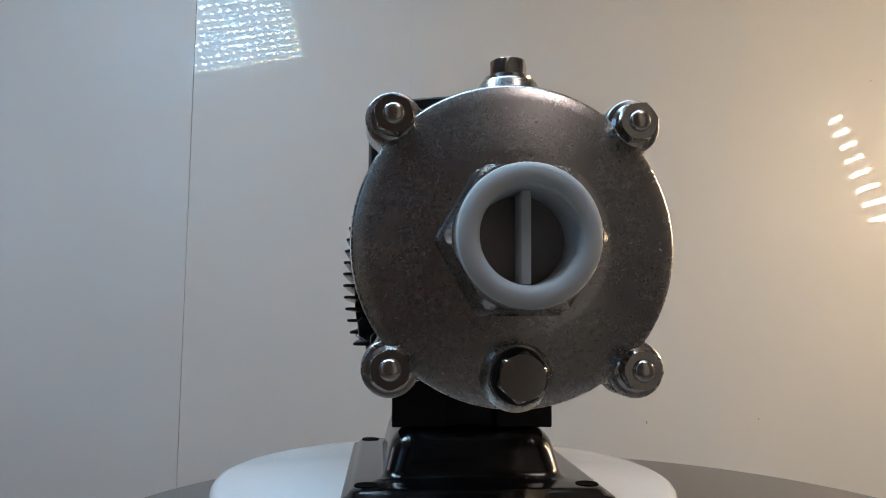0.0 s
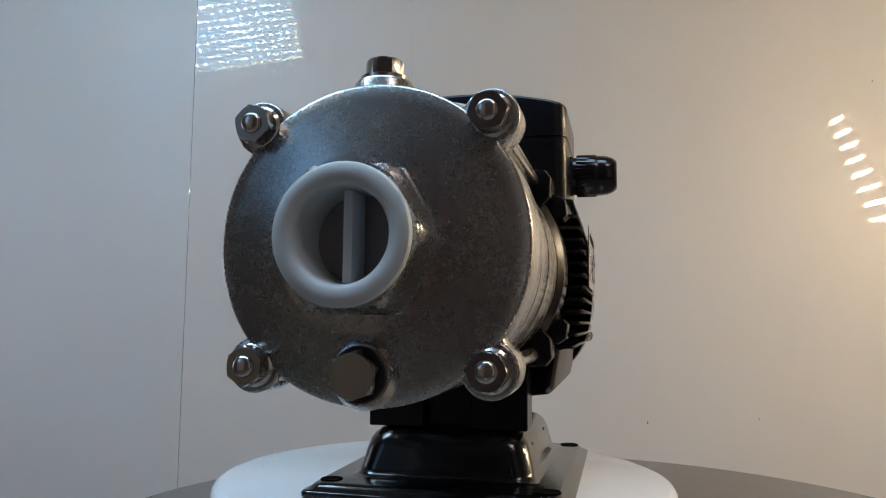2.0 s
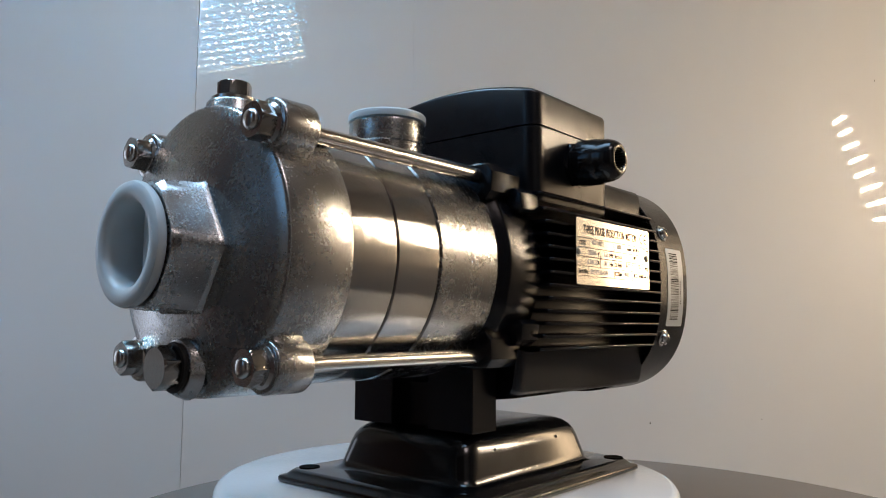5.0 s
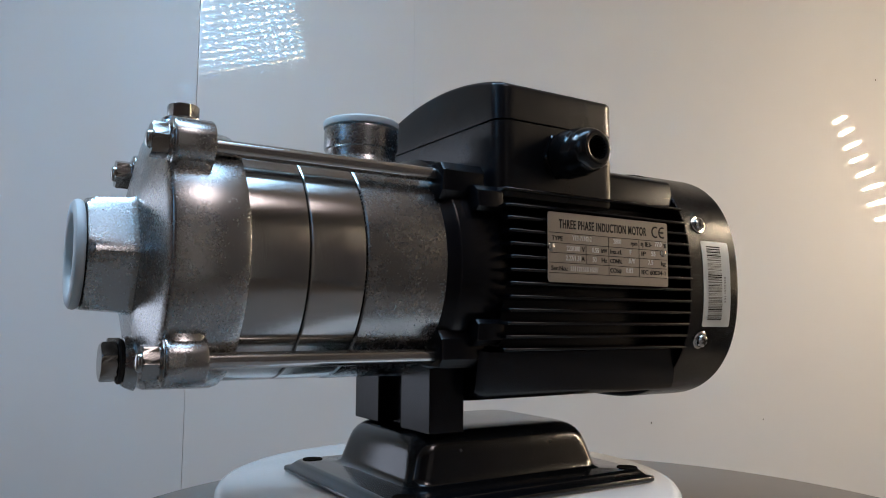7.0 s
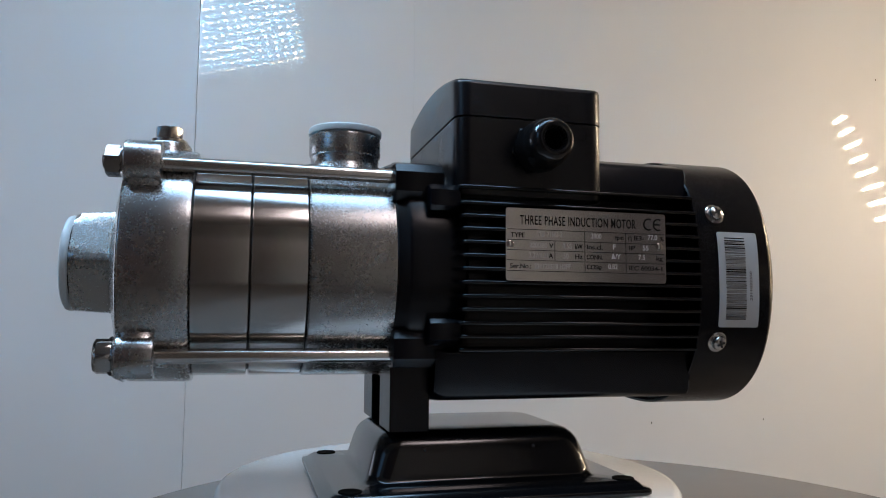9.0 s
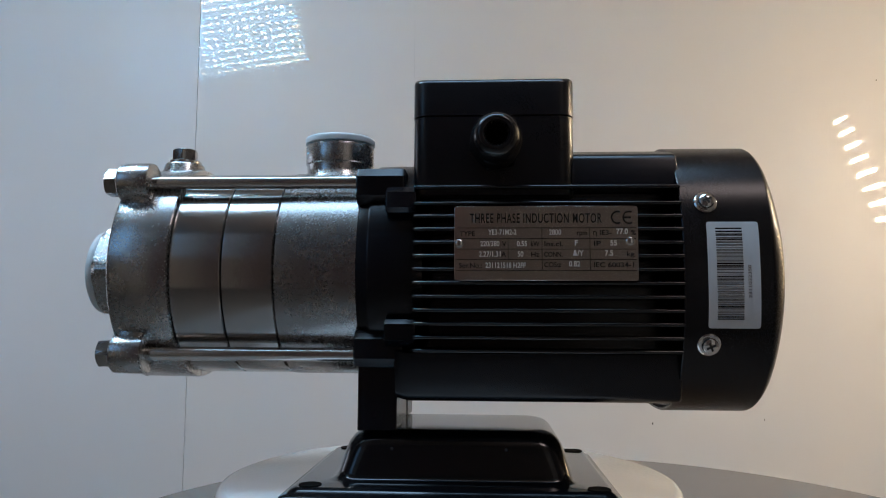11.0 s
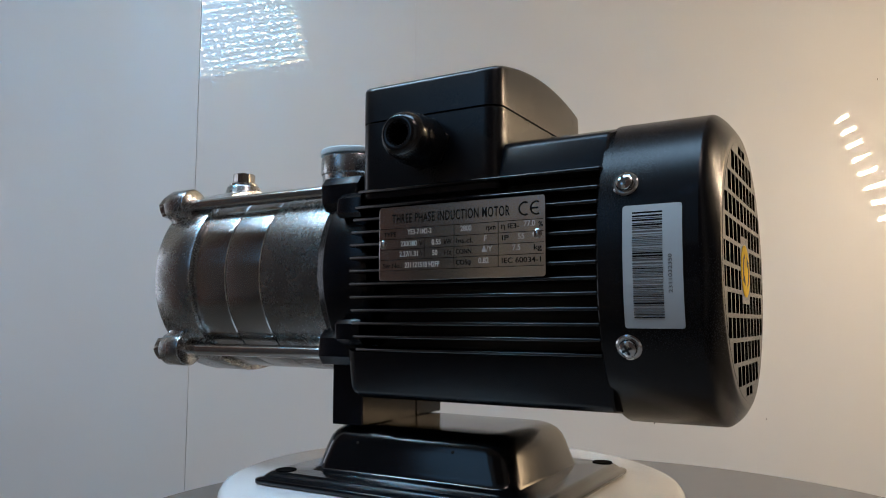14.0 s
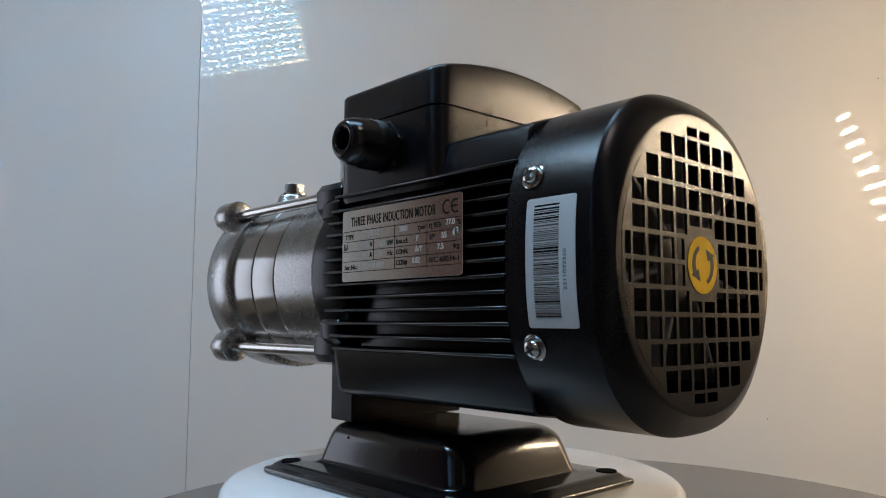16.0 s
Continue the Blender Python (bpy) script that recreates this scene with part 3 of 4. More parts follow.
def pump_foot(pump):
    cx, cy = XC, 0.0045
    bm = bmesh.new()
    rows = []
    for hx, hy, r, z in ((0.0735, 0.0928, 0.004, 0.0004), (0.0742, 0.0935, 0.004, 0.0012), (0.0742, 0.0935, 0.004, 0.0032), (0.0735, 0.0928, 0.004, 0.0040),
                         (0.0712, 0.0905, 0.005, 0.0046), (0.0695, 0.0888, 0.006, 0.0066), (0.0678, 0.0870, 0.006, 0.0078), (0.0665, 0.0858, 0.006, 0.0080),
                         (0.0550, 0.0712, 0.010, 0.0083), (0.0530, 0.0690, 0.011, 0.0088), (0.0517, 0.0676, 0.012, 0.0104), (0.0508, 0.0666, 0.012, 0.0135),
                         (0.0485, 0.0638, 0.013, 0.0235), (0.0470, 0.0620, 0.013, 0.0282), (0.0449, 0.0597, 0.013, 0.0315), (0.0420, 0.0567, 0.013, 0.0339), (0.0385, 0.0530, 0.012, 0.0352), (0.0345, 0.0485, 0.011, 0.0356), (0.0150, 0.0150, 0.008, 0.0357)):
        off = 0.001 if z > 0.009 else 0
        rows.append([(x, y, z) for x, y in rrect(hx, hy, r, cx, cy + off, 6)])
    skin(bm, rows)
    foot = part("foot", bm, GLOSSY, pump, "black gloss pressed-steel foot with a raised middle", 50)
    # Holes aren't cut: a black disc on the foot stands for their shade.
    for u, y in ((-0.0610, -0.0735), (0.0615, -0.0735), (-0.0615, 0.085), (0.0615, 0.085)):
        bm = bmesh.new()
        lathe(bm, [(0, 0.0084), (0.0052, 0.0084), (0.0062, 0.0086), (0.0066, 0.0078)], 32, along_z(XC + u, y))
        part("hole_disc", bm, HOLE_SHADE, foot, "black disc standing for the shade in a bolt hole")
    for y, z, u in ((-0.030, 0.026, 0.0479), (0.035, 0.026, 0.0479)):
        bm = bmesh.new()
        lathe(bm, [(0, 0.0012), (0.0009, 0.0010), (0.0010, 0)], 10, lambda a, b, c, u=u, y=y, z=z: (XC + u + c - 0.0008, y + a, z + b))
        part("dimple", bm, DARK, foot)


def pump_motor(pump):
    wt, wb, cut, flank, et, eb = 0.0462, -0.0460, 0.0550, 0.0640, 0.0660, -0.0712

    def shoulder(edge, crown, brow):
        """Flank, small corner radius and faintly arched top of the body on one side; mirrored for the other."""
        sg = 1 if edge > 0 else -1
        pts = [(brow + 0.0010, edge - sg * 0.0026), (brow, edge - sg * 0.0008), (brow - 0.0013, edge + sg * 0.0005), (brow - 0.0034, edge + sg * 0.0014)]
        rise = crown - pts[-1][1]
        return pts + [(x, crown - rise * (x / (brow - 0.0034)) ** 2) for x in (0.045, 0.036, 0.025, 0.012)] + [(0.0, crown)]
    hi, lo = shoulder(et, 0.0775, 0.0600), shoulder(eb, -0.0765, 0.0590)
    outline = [(flank, wt)] + hi + [(-x, w) for x, w in hi[-2::-1]] + [(-flank, wt)]
    outline += [(-cut, wt - 0.0018), (-cut, wb + 0.0018)]
    outline += [(-flank, wb)] + [(-x, w) for x, w in lo] + [(x, w) for x, w in lo[-2::-1]] + [(flank, wb)]
    outline += [(cut, wb + 0.0018), (cut, wt - 0.0018)]
    bm = bmesh.new()
    rows = []
    for y, s, d in ((-0.0120, 0.965, 0.0155), (-0.0105, 0.985, 0.0150), (-0.0070, 1.0, 0.0140), (0.1300, 1.0, 0.0), (0.1310, 0.99, 0.0)):
        # below the fins the body reaches forward to the bracket
        rows.append([(XC + x * s, y - (d if z < wb + 0.001 else 0.0), ZM + z * s) for x, z in outline])
    skin(bm, rows)
    body = part("motor_body", bm, BLACK, pump, "black painted motor body with side fins", 30)
    for s in (-1, 1):
        for k in range(-1, 12):
            z = 0.1729 if k < 0 else 0.1633 - k * 0.00735
            tip = math.sqrt(0.0793 ** 2 - 0.55 * (z - ZM) ** 2)
            bm = bmesh.new()
            x0, x1 = XC + s * 0.053, XC + s * tip
            prof = [(x0, 0.0013), (x1 - s * 0.0010, 0.0011), (x1 - s * 0.0005, 0.0009), (x1 - s * 0.0001, 0.0005), (x1, 0.0), (x1 - s * 0.0006, -0.0008), (x0, -0.0012)]
            back = [(x - (s * 0.002 if i else 0), dz) for i, (x, dz) in enumerate(prof[:-1])] + [prof[-1]]
            rows = [[(x, y, z + dz) for x, dz in pr] for y, pr in ((-0.0165, back), (-0.0145, prof), (0.1290, prof), (0.1300, back))]
            skin(bm, rows)
            part("fin", bm, FINS, body, angle=50)

    # terminal box
    hx, cy, hy, xb = 0.0660, 0.0278, 0.0454, XC + 0.0014
    arch = lambda u: 0.2448 - 0.0088 * (u / 0.064) ** 2
    bm = bmesh.new()
    rows = []
    for s, z in ((0.0006, 0.1685), (0.0, 0.171), (0.0, 0.2136), (0.0006, 0.2141)):
        rows.append([(x, y, z + (0.0006 if z < 0.18 else 0)) for x, y in rrect(hx - s, hy - s, 0.0085, xb, cy, 6, 22)])
    skin(bm, rows)
    tb = part("terminal_box", bm, PLASTIC, pump, "black terminal box with an arched lid")
    bm = bmesh.new()
    rows = []
    for s, z in ((0.0012, 0.2137), (0.0012, 0.2146)):
        rows.append([(x, y, z) for x, y in rrect(hx - s, hy - s, 0.008, xb, cy, 6, 22)])
    rows.append([(x, y, 0.2147) for x, y in rrect(hx + 0.0002, hy + 0.0002, 0.0087, xb, cy, 6, 22)])
    for s, dz in ((-0.0002, 0.0024), (0.0001, 0.0015), (0.0006, 0.0007), (0.0014, 0.0002), (0.0032, 0.0)):
        rows.append([(x, y, arch(x - xb) - dz) for x, y in rrect(hx - s, hy - s, 0.0087 - min(s, 0.003), xb, cy, 6, 22)])
    skin(bm, rows, True, False)
    # arched roof in strips
    xs = [xb - hx + 0.004 + (2 * hx - 0.008) * i / 24 for i in range(25)]
    grid = [[bm.verts.new((x, y, arch(x - xb) + 0.00005)) for x in xs] for y in (cy - hy + 0.0032, cy + hy - 0.0032)]
    for i in range(24):
        bm.faces.new((grid[0][i], grid[0][i + 1], grid[1][i + 1], grid[1][i]))
    part("box_lid", bm, PLASTIC, tb, angle=40)

    gy, gz = 0.0292, 0.1968
    gm = lambda a, b, c: (XC + c, gy + a, gz + b)
    bm = bmesh.new()
    hex_nut(bm, 0.0152, 0.0630, 0.0695, gm, 10, 0.08)
    rows = []
    n = 72
    for c, r in ((0.0695, 0.0128), (0.0715, 0.0128), (0.0716, 0.0143), (0.0840, 0.0143), (0.0850, 0.0136), (0.0880, 0.0134), (0.0915, 0.0130), (0.0950, 0.0118), (0.0975, 0.0100), (0.0982, 0.0085), (0.0978, 0.0070), (0.0965, 0.0064), (0.0880, 0.0062)):
        ring = []
        for i in range(n):
            a = 2 * math.pi * i / n
            rr = r - (0.00045 if 0.0714 < c < 0.0845 and i % 2 else 0)
            ring.append(gm(rr * math.cos(a), rr * math.sin(a), c))
        rows.append(ring)
    skin(bm, rows, True, False)
    gl = part("cable_gland", bm, GLAND, tb, "black nylon cable gland", 40)
    # Black disc in the gland's mouth, with the shade in its colour.
    bm = bmesh.new()
    lathe(bm, [(0, 0.0890), (0.0063, 0.0890)], 32, gm)
    part("gland_hole", bm, HOLE_SHADE, tb)
    bm = bmesh.new()
    for i in range(22):
        a = 2 * math.pi * i / 22
        m = Matrix.Translation(gm(0.0066 * math.cos(a), 0.0066 * math.sin(a), 0.0945)) @ Matrix.Rotation(a, 4, "X")
        bmesh.ops.create_cube(bm, size=1, matrix=m @ Matrix.Diagonal((0.005, 0.0012, 0.0006, 1)))
    part("gland_teeth", bm, PLASTIC, tb)


def pump_plate(pump):
    y0, y1, z0, z1, x = 0.0066, 0.1046, 0.1204, 0.1606, XC + 0.0803
    w, h = y1 - y0, z1 - z0
    fm = lambda a, b, c: (x + c, y0 + a, z0 + b)
    bm = bmesh.new()
    extrude(bm, rrect(w / 2, h / 2, 0.0016, w / 2, h / 2, 4), -0.0007, 0.0, 0.00015, fm)
    plate = part("nameplate", bm, PLATE, pump, "brushed metal nameplate with black print and stamped figures", 20)

    def spot(fx, fy):
        """Place for lettering at a fraction of the plate from its upper left corner."""
        m = Matrix(((0, 0, 1), (1, 0, 0), (0, 1, 0))).to_4x4()
        m.translation = (x + 0.00008, y0 + fx * w, z1 - fy * h)
        return m

    bm = bmesh.new()
    t = 0.00016
    for fy in (0.295, 0.44, 0.58, 0.72, 0.865):
        box(bm, x + 0.00002, x + 0.0001, y0 + 0.001, y1 - 0.001, z1 - fy * h - t, z1 - fy * h + t)
    for fx, a, b in ((0.295, 0.44, 0.72), (0.48, 0.295, 0.865), (0.74, 0.295, 0.865)):
        box(bm, x + 0.00002, x + 0.0001, y0 + fx * w - t, y0 + fx * w + t, z1 - b * h, z1 - a * h)
    tagged(part("printed_grid", bm, INK, plate), kind="stuff")
    lettering("printed_title", "THREE PHASE INDUCTION MOTOR", 0.0073, INK, plate, spot(0.085, 0.225), 0.72 * w, bold=0.00007, gap=1.14)
    bm = bmesh.new()
    ry, rz, cz = 0.0035, 0.0036, z1 - 0.155 * h
    for cy in (y0 + 0.890 * w, y0 + 0.953 * w):  # two round open letters of one mark
        arc = [radians(62 + 236 * k / 20) for k in range(21)]
        loops = [[bm.verts.new((x + 0.0001, cy + (ry - d) * math.cos(q), cz + (rz - d) * math.sin(q))) for q in arc] for d in (0.0, 0.0009)]
        for k in range(20):
            bm.faces.new((loops[0][k], loops[0][k + 1], loops[1][k + 1], loops[1][k]))
    box(bm, x + 0.00002, x + 0.0001, y0 + 0.953 * w - ry + 0.0007, y0 + 0.953 * w + 0.0010, cz - 0.00045, cz + 0.00045)
    part("ce_mark", bm, INK, plate)
    S = 0.0037
    for txt, fx, fy, fw in (("TYPE", 0.03, 0.405, 0.082), ("V", 0.262, 0.54, 0.024), ("A", 0.258, 0.68, 0.026), ("kW", 0.418, 0.54, 0.046), ("Hz", 0.418, 0.68, 0.044),
                            ("Ser.No.:", 0.025, 0.83, 0.125), ("rpm", 0.668, 0.39, 0.055), ("Ins.cl.", 0.49, 0.54, 0.10), ("CONN.", 0.49, 0.68, 0.10), ("COS\u03c6", 0.49, 0.82, 0.092),
                            ("\u03b7 IE3-", 0.755, 0.39, 0.10), ("%", 0.962, 0.39, 0.025), ("IP", 0.758, 0.535, 0.038), ("kg", 0.935, 0.67, 0.042), ("IEC 60034-1", 0.757, 0.82, 0.215)):
        lettering("printed_word", txt, S, INK, plate, spot(fx, fy), fw * w, bold=0.00004)
    for txt, fx, fy, fw in (("YE3-71M2-2", 0.187, 0.385, 0.155), ("220/380", 0.142, 0.54, 0.105), ("2.27/1.31", 0.135, 0.68, 0.118), ("0.55", 0.342, 0.54, 0.056), ("50", 0.345, 0.68, 0.032),
                            ("2800", 0.518, 0.385, 0.066), ("77.0", 0.882, 0.375, 0.062), ("F", 0.655, 0.53, 0.018), ("55", 0.848, 0.53, 0.037), ("\u0394/Y", 0.646, 0.665, 0.06),
                            ("7.5", 0.818, 0.665, 0.045), ("0.82", 0.625, 0.81, 0.06), ("231121518 H2FF", 0.17, 0.83, 0.22)):
        lettering("stamped_figure", txt, S * 1.08, STAMP, plate, spot(fx, fy), fw * w, bold=0.00006)
    for fx, fy in ((0.026, 0.505), (0.957, 0.475)):
        bm = bmesh.new()
        lathe(bm, [(0.0024, -0.0002), (0.0023, 0.0004), (0.0016, 0.0009), (0, 0.0011)], 24, lambda a, b, c: (x + c, y0 + fx * w + a, z1 - fy * h + b))
        part("rivet", bm, ZINC, plate)


def pump_cowl(pump):
    R, FLAT, ZW = 0.0803, 0.0775, 0.1256
    n = 160

    def section(r, flat, y, blend=0.0, rr=0.0):
        ring = []
        for i in range(n):
            a = 2 * math.pi * i / n
            k = (abs(math.cos(a)) ** 2.55 + abs(math.sin(a)) ** 2.55) ** (-1 / 2.55)
            x, z = flat * k * math.cos(a), r * k * math.sin(a)
            x, z = (1 - blend) * x + blend * rr * math.cos(a), (1 - blend) * z + blend * rr * math.sin(a)
            ring.append((XC + x, y, ZW + z))
        return ring
    bm = bmesh.new()
    rows = [section(0.05, 0.05, 0.1295), section(R - 0.003, FLAT - 0.002, 0.131), section(R - 0.0015, FLAT - 0.0015, 0.1292), section(R - 0.0004, FLAT - 0.0004, 0.1290), section(R, FLAT, 0.1296), section(R, FLAT, 0.1758)]
    for y, k in ((0.1766, 0.03), (0.1774, 0.08), (0.1784, 0.16), (0.1795, 0.27), (0.1806, 0.41), (0.1817, 0.56), (0.1827, 0.72), (0.1835, 0.87), (0.1839, 0.95), (0.1840, 1.0)):
        rows.append(section(R, FLAT, y, k, 0.0705))
    rows.append(section(R, FLAT, 0.1840, 1.0, 0.0670))
    rows.append(section(R, FLAT, 0.1828, 1.0, 0.0668))
    skin(bm, rows, False, False)
    cowl = part("fan_cowl", bm, COWL, pump, "black painted fan cowl with a pierced end", 15)

    # pierced end plate
    P, H = 0.0119, 0.00485
    hz = 0.1253
    reach = {0.5: 5, 1.5: 5, 2.5: 5, 3.5: 4, 4.5: 3}
    holes = []
    for row in (-4.5, -3.5, -2.5, -1.5, -0.5, 0.5, 1.5, 2.5, 3.5, 4.5):
        for c in range(reach[abs(row)]):
            for s in (-1, 1):
                col = s * (c + 0.5)
                if abs(row) == 0.5 and c == 0:
                    continue
                x0, x1, z0, z1 = col * P - H, col * P + H, row * P - H, row * P + H
                if abs(row) == 0.5 and c == 1:
                    x0, x1 = (x0 + 0.003, x1) if s > 0 else (x0, x1 - 0.003)
                if abs(row) == 1.5 and c == 0:
                    z0, z1 = (z0 + 0.0045, z1) if row > 0 else (z0, z1 - 0.0045)
                holes.append((x0, x1, z0, z1))
        if abs(row) == 0.5:
            for s in (-1, 1):
                a, b = sorted((s * 0.0600, s * 0.0642))
                holes.append((a, b, row * P - H, row * P + H))
    for s in (-1, 1):
        for col in (-0.5, 0.5):
            a, b = sorted((s * 0.0600, s * 0.0645))
            holes.append((col * P - H, col * P + H, a, b))
    xs = sorted({round(v, 5) for hle in holes for v in hle[:2]} | {round(-0.0672 + 0.1344 * k / 16, 5) for k in range(17)})
    zs = sorted({round(v, 5) for hle in holes for v in hle[2:]} | {round(-0.0672 + 0.1344 * k / 16, 5) for k in range(17)})
    bm = bmesh.new()
    made = {}

    def vert(x, z, y):
        d = math.hypot(x, z)
        k = min(1, 0.0671 / d) if d else 1
        key = (round(x * k, 6), round(z * k, 6), y)
        if key not in made:
            made[key] = bm.verts.new((XC + x * k, y, hz + (z * k) + (ZW - hz) * min(1, d / 0.0671)))
        return made[key]
    for i in range(len(xs) - 1):
        for j in range(len(zs) - 1):
            mx, mz = (xs[i] + xs[i + 1]) / 2, (zs[j] + zs[j + 1]) / 2
            if any(a < mx < b and c < mz < d for a, b, c, d in holes):
                continue
            cs = [(xs[i], zs[j]), (xs[i + 1], zs[j]), (xs[i + 1], zs[j + 1]), (xs[i], zs[j + 1])]
            if all(math.hypot(*c) > 0.0671 for c in cs):
                continue
            vs = []
            for c in cs:
                v = vert(*c, 0.1841)
                if v not in vs:
                    vs.append(v)
            if len(vs) > 2:
                try:
                    bm.faces.new(vs)
                except ValueError:
                    pass
    ext = bmesh.ops.extrude_face_region(bm, geom=bm.faces[:])
    for v in ext["geom"]:
        if isinstance(v, bmesh.types.BMVert):
            v.co.y -= 0.0014
    part("cowl_grille", bm, COWL, cowl, "pierced sheet end of the cowl", 30)

    # rotation sign
    fm = lambda a, b, c: (XC - a, 0.1841 + c, 0.1250 + b)
    bm = bmesh.new()
    lathe(bm, [(0.0136, 0.0), (0.0136, 0.0003), (0, 0.0003)], 48, fm)
    sign = part("rotation_sign", bm, YELLOW, cowl, "round yellow sticker with two black arrows")
    for turn in (0, 180):
        bm = bmesh.new()
        outer, inner = [], []
        for k in range(15):
            q = radians(turn + 112 + 92 * k / 14)
            t0 = 0.0010 + 0.0009 * k / 14
            outer.append(bm.verts.new(fm((0.0086 + t0) * math.cos(q), (0.0086 + t0) * math.sin(q), 0.0004)))
            inner.append(bm.verts.new(fm((0.0086 - t0) * math.cos(q), (0.0086 - t0) * math.sin(q), 0.0004)))
        for k in range(14):
            bm.faces.new((outer[k], outer[k + 1], inner[k + 1], inner[k]))
        q0, q1 = radians(turn + 204), radians(turn + 250)
        bm.faces.new([bm.verts.new(fm(r * math.cos(q), r * math.sin(q), 0.0004)) for r, q in ((0.0123, q0), (0.0049, q0), (0.0084, q1))])
        part("arrow", bm, SIGNINK, sign)

    # fan behind the grille
    bm = bmesh.new()
    fa = along_y(XC, ZM)
    lathe(bm, [(0, 0.172), (0.017, 0.172), (0.019, 0.170), (0.020, 0.150), (0, 0.150)], 40, fa)
    fan = part("fan", bm, FAN, pump, "grey plastic cooling fan behind the grille")
    bm = bmesh.new()
    lathe(bm, [(0, 0.1490), (0.056, 0.1490), (0.0575, 0.1480), (0.0575, 0.1465), (0, 0.1465)], 48, fa)
    part("fan_disc", bm, FAN, fan)
    for k in range(7):
        bm = bmesh.new()
        box(bm, 0.017, 0.064, -0.0012, 0.0012, 0.146, 0.176, 0.0006, 1)
        bmesh.ops.transform(bm, matrix=Matrix.Translation((XC, 0, ZM)) @ Matrix.Rotation(radians(12 + 360 / 7 * k), 4, "Y") @ Matrix(((1, 0, 0, 0), (0, 0, 1, 0), (0, 1, 0, 0), (0, 0, 0, 1))), verts=bm.verts[:])
        part("fan_blade", bm, FAN, fan)
    # Dark disc added to stand for the shade inside the cowl.
    bm = bmesh.new()
    lathe(bm, [(0, 0.140), (0.072, 0.140), (0.072, 0.138), (0, 0.138)], 48, fa)
    part("shade_disc", bm, DARK, pump, "dark disc standing for the shade behind the fan")

    def side(z):
        """Half width of the cowl at a height, and the slope there."""
        u = abs(z - ZW) / R
        slope = FLAT / R * u ** 1.55 * (1 - u ** 2.55) ** (1 / 2.55 - 1)
        return FLAT * (1 - u ** 2.55) ** (1 / 2.55), math.copysign(math.atan(slope), z - ZW)

    # cowl screws
    for s in (1, -1):
        for z in (0.1634, 0.0869):
            out, tilt = side(z)
            ct, st_ = math.cos(tilt), math.sin(tilt)
            sm = lambda a, b, c: (XC + s * (out + c * ct - b * st_), 0.1424 + a, z + b * ct + c * st_)
            bm = bmesh.new()
            lathe(bm, [(0, 0.0009), (0.0055, 0.0009), (0.0062, 0.0004), (0.0062, -0.0010)], 40, sm)
            wsh = part("screw_washer", bm, ZINC, cowl, "bright zinc screw with a washer")
            bm = bmesh.new()
            lathe(bm, [(0.0044, 0.0008), (0.0044, 0.0020), (0.0039, 0.0032), (0.0026, 0.0040), (0.0014, 0.0042), (0, 0.0042)], 32, sm)
            part("screw_head", bm, ZINC, wsh)
            # The recess isn't cut; dark bars on the head paint in its shade.
            bm = bmesh.new()
            for q in (25, 115):
                m = Matrix.Translation(sm(0, 0, 0.0038)) @ Matrix.Rotation(-s * tilt, 4, "Y") @ Matrix.Rotation(radians(q), 4, "X")
                bmesh.ops.create_cube(bm, size=1, matrix=m @ Matrix.Diagonal((0.0012, 0.0050, 0.0011, 1)))
            part("cross_slot", bm, DARK, wsh)

    # barcode sticker, bent round the cowl
    bm = bmesh.new()
    rows = []
    z0, z1, hw, cr = 0.0955, 0.1525, 0.0136, 0.0014
    steps = [0.0, 0.0002, 0.0005, 0.0009, 0.0014] + [0.0014 + (z1 - z0 - 0.0028) * k / 16 for k in range(1, 16)]
    steps += [z1 - z0 - d for d in (0.0014, 0.0009, 0.0005, 0.0002, 0.0)]
    for d in steps:
        e = min(d, z1 - z0 - d)
        wide = hw - (cr - math.sqrt(cr * cr - (cr - e) ** 2) if e < cr else 0)
        x = XC + side(z0 + d)[0]
        rows.append([(x - 0.0003, 0.1552 - wide, z0 + d), (x - 0.0003, 0.1552 + wide, z0 + d), (x + 0.0003, 0.1552 + wide, z0 + d), (x + 0.0003, 0.1552 - wide, z0 + d)])
    skin(bm, rows)
    st = part("barcode_sticker", bm, STICKER, cowl, "white paper barcode sticker", 30)
    rng = random.Random(11)
    bm, bg = bmesh.new(), bmesh.new()
    z = 0.1492
    while z > 0.0998:
        t = rng.choice((0.00025, 0.0003, 0.0005, 0.0008))
        solid = z > 0.1410 or z < 0.103 or rng.random() < 0.25
        x = XC + side(z)[0]
        box(bm if solid else bg, x + 0.00015, x + 0.00042, 0.1462, 0.1600, z - t, z)
        z -= t + rng.choice((0.0004, 0.0005, 0.0008))
    tagged(part("barcode_dark", bm, INK, st), kind="stuff")
    tagged(part("barcode_pale", bg, GREYINK, st), kind="stuff")
    m = Matrix(((0, 0, 1), (0, -1, 0), (1, 0, 0))).to_4x4()
    m.translation = (XC + FLAT + 0.00036, 0.1640, 0.1115)
    digits = lettering("printed_digits", "2311032350", 0.0024, GREYINK, st, m, 0.0175)
    for v in digits.data.vertices:
        v.co.z += side(0.1115 + v.co.x)[0] - FLAT


def build_pump():
    pump = new("water_pump")
    tagged(pump, "horizontal stainless steel multistage water pump with a black electric motor", "pump")
    pump_end(pump)
    pump_stages(pump)
    pump_bracket(pump)
    pump_foot(pump)
    pump_motor(pump)
    pump_plate(pump)
    pump_cowl(pump)
    return pump


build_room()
build_table()
build_cool_panel()
build_left_fill()
build_warm_strip()
turntable = build_turntable()
pump = build_pump()

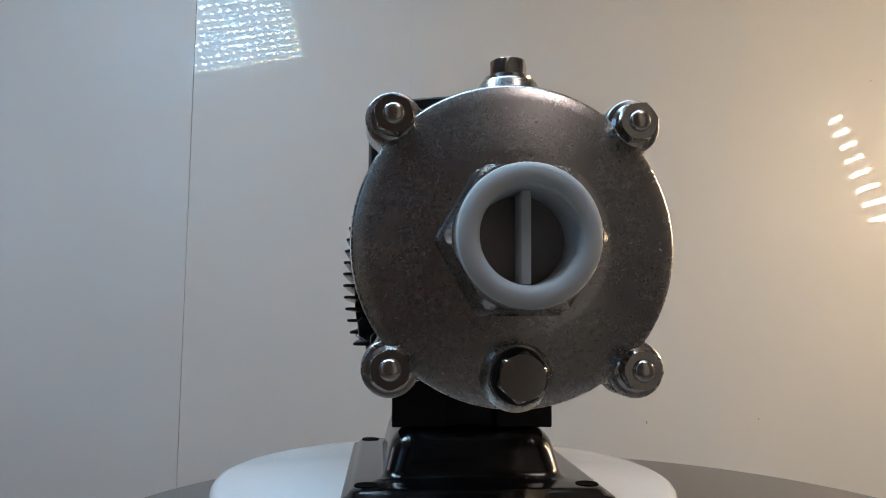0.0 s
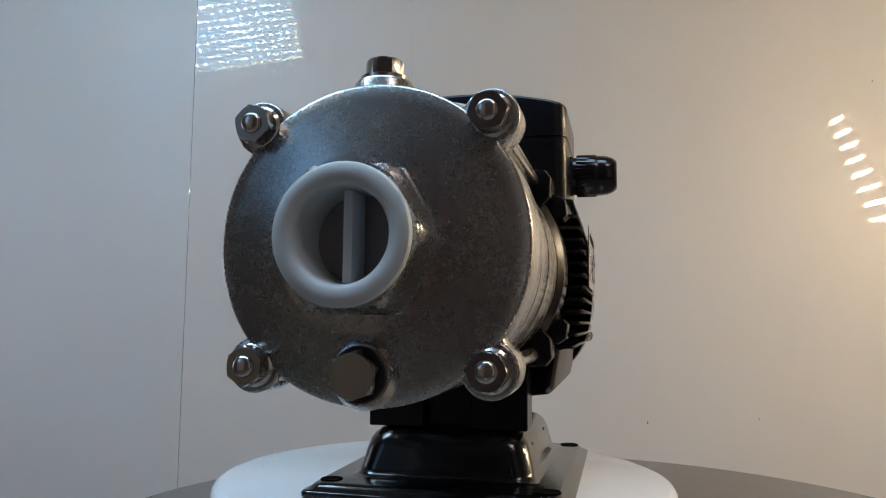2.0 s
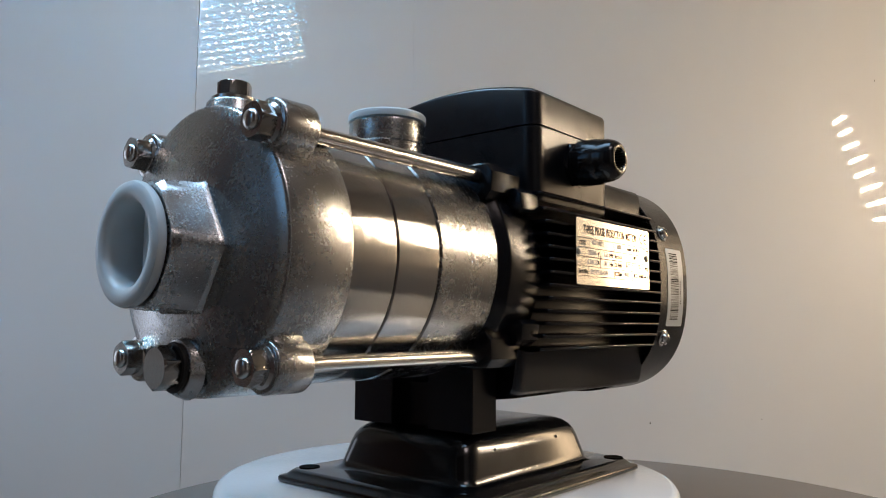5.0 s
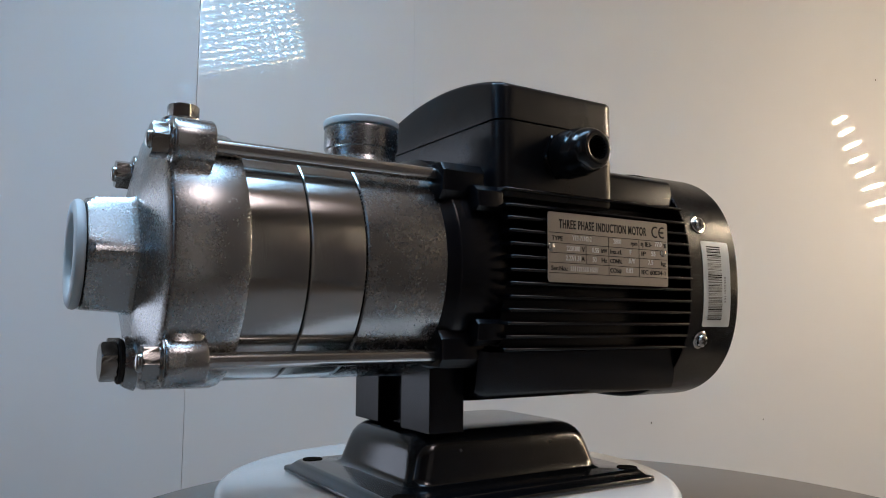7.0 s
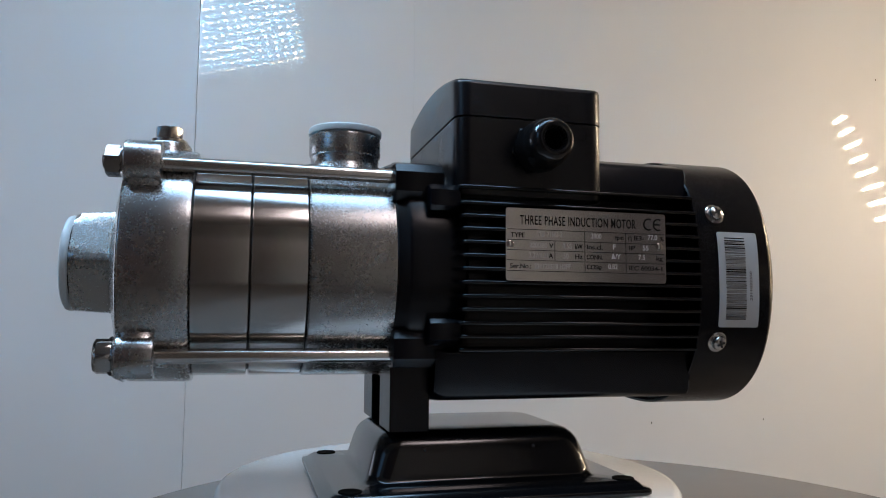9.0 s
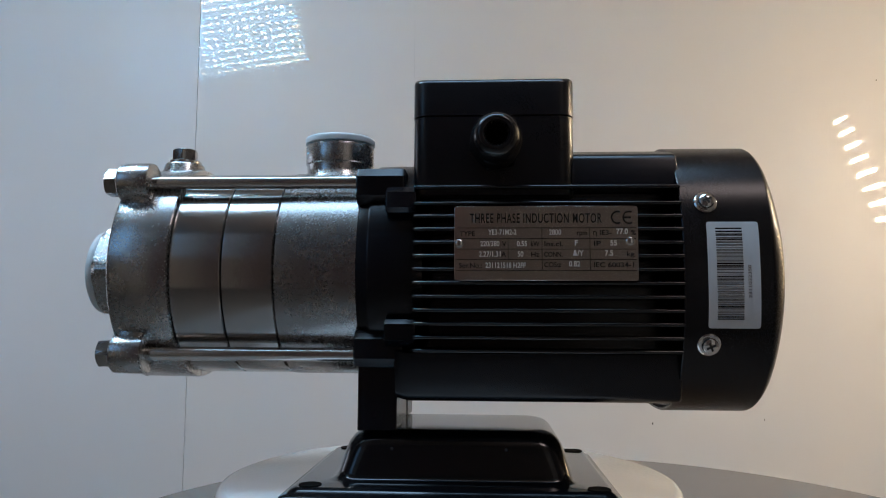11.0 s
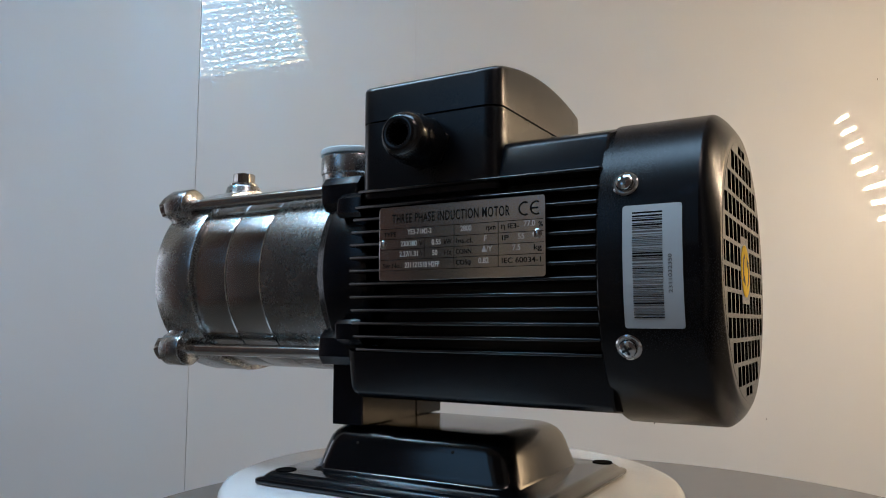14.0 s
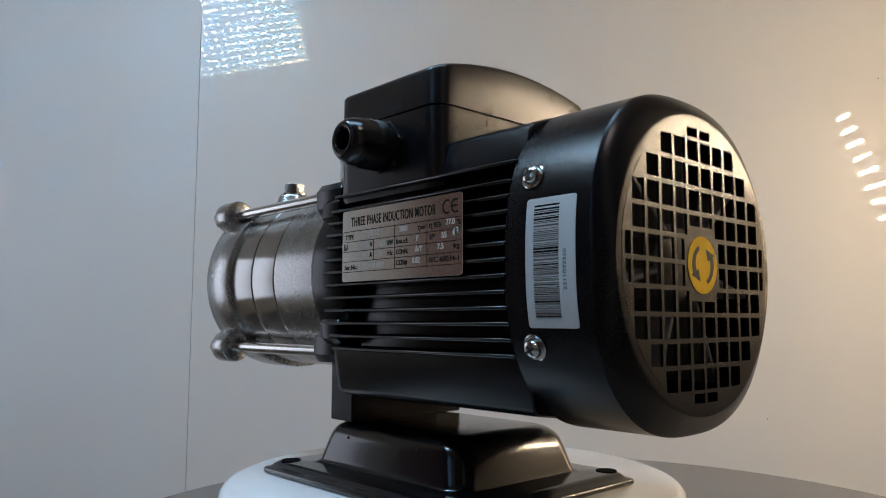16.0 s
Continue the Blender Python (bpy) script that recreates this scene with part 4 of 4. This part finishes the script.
TURN = ((0.0, 4.58), (1.5, -8.71), (3.5, -26.47), (7.0, -57.54), (9.0, -74.82), (12.5, -106.07), (14.5, -123.51), (16.0, -136.27))


def motions():
    """The turntable carries the pump round."""
    rows = [(t, pose(0, 0, 0, 0, 0, a)) for t, a in TURN]
    walk(turntable, rows)
    walk(pump, rows)


motions()
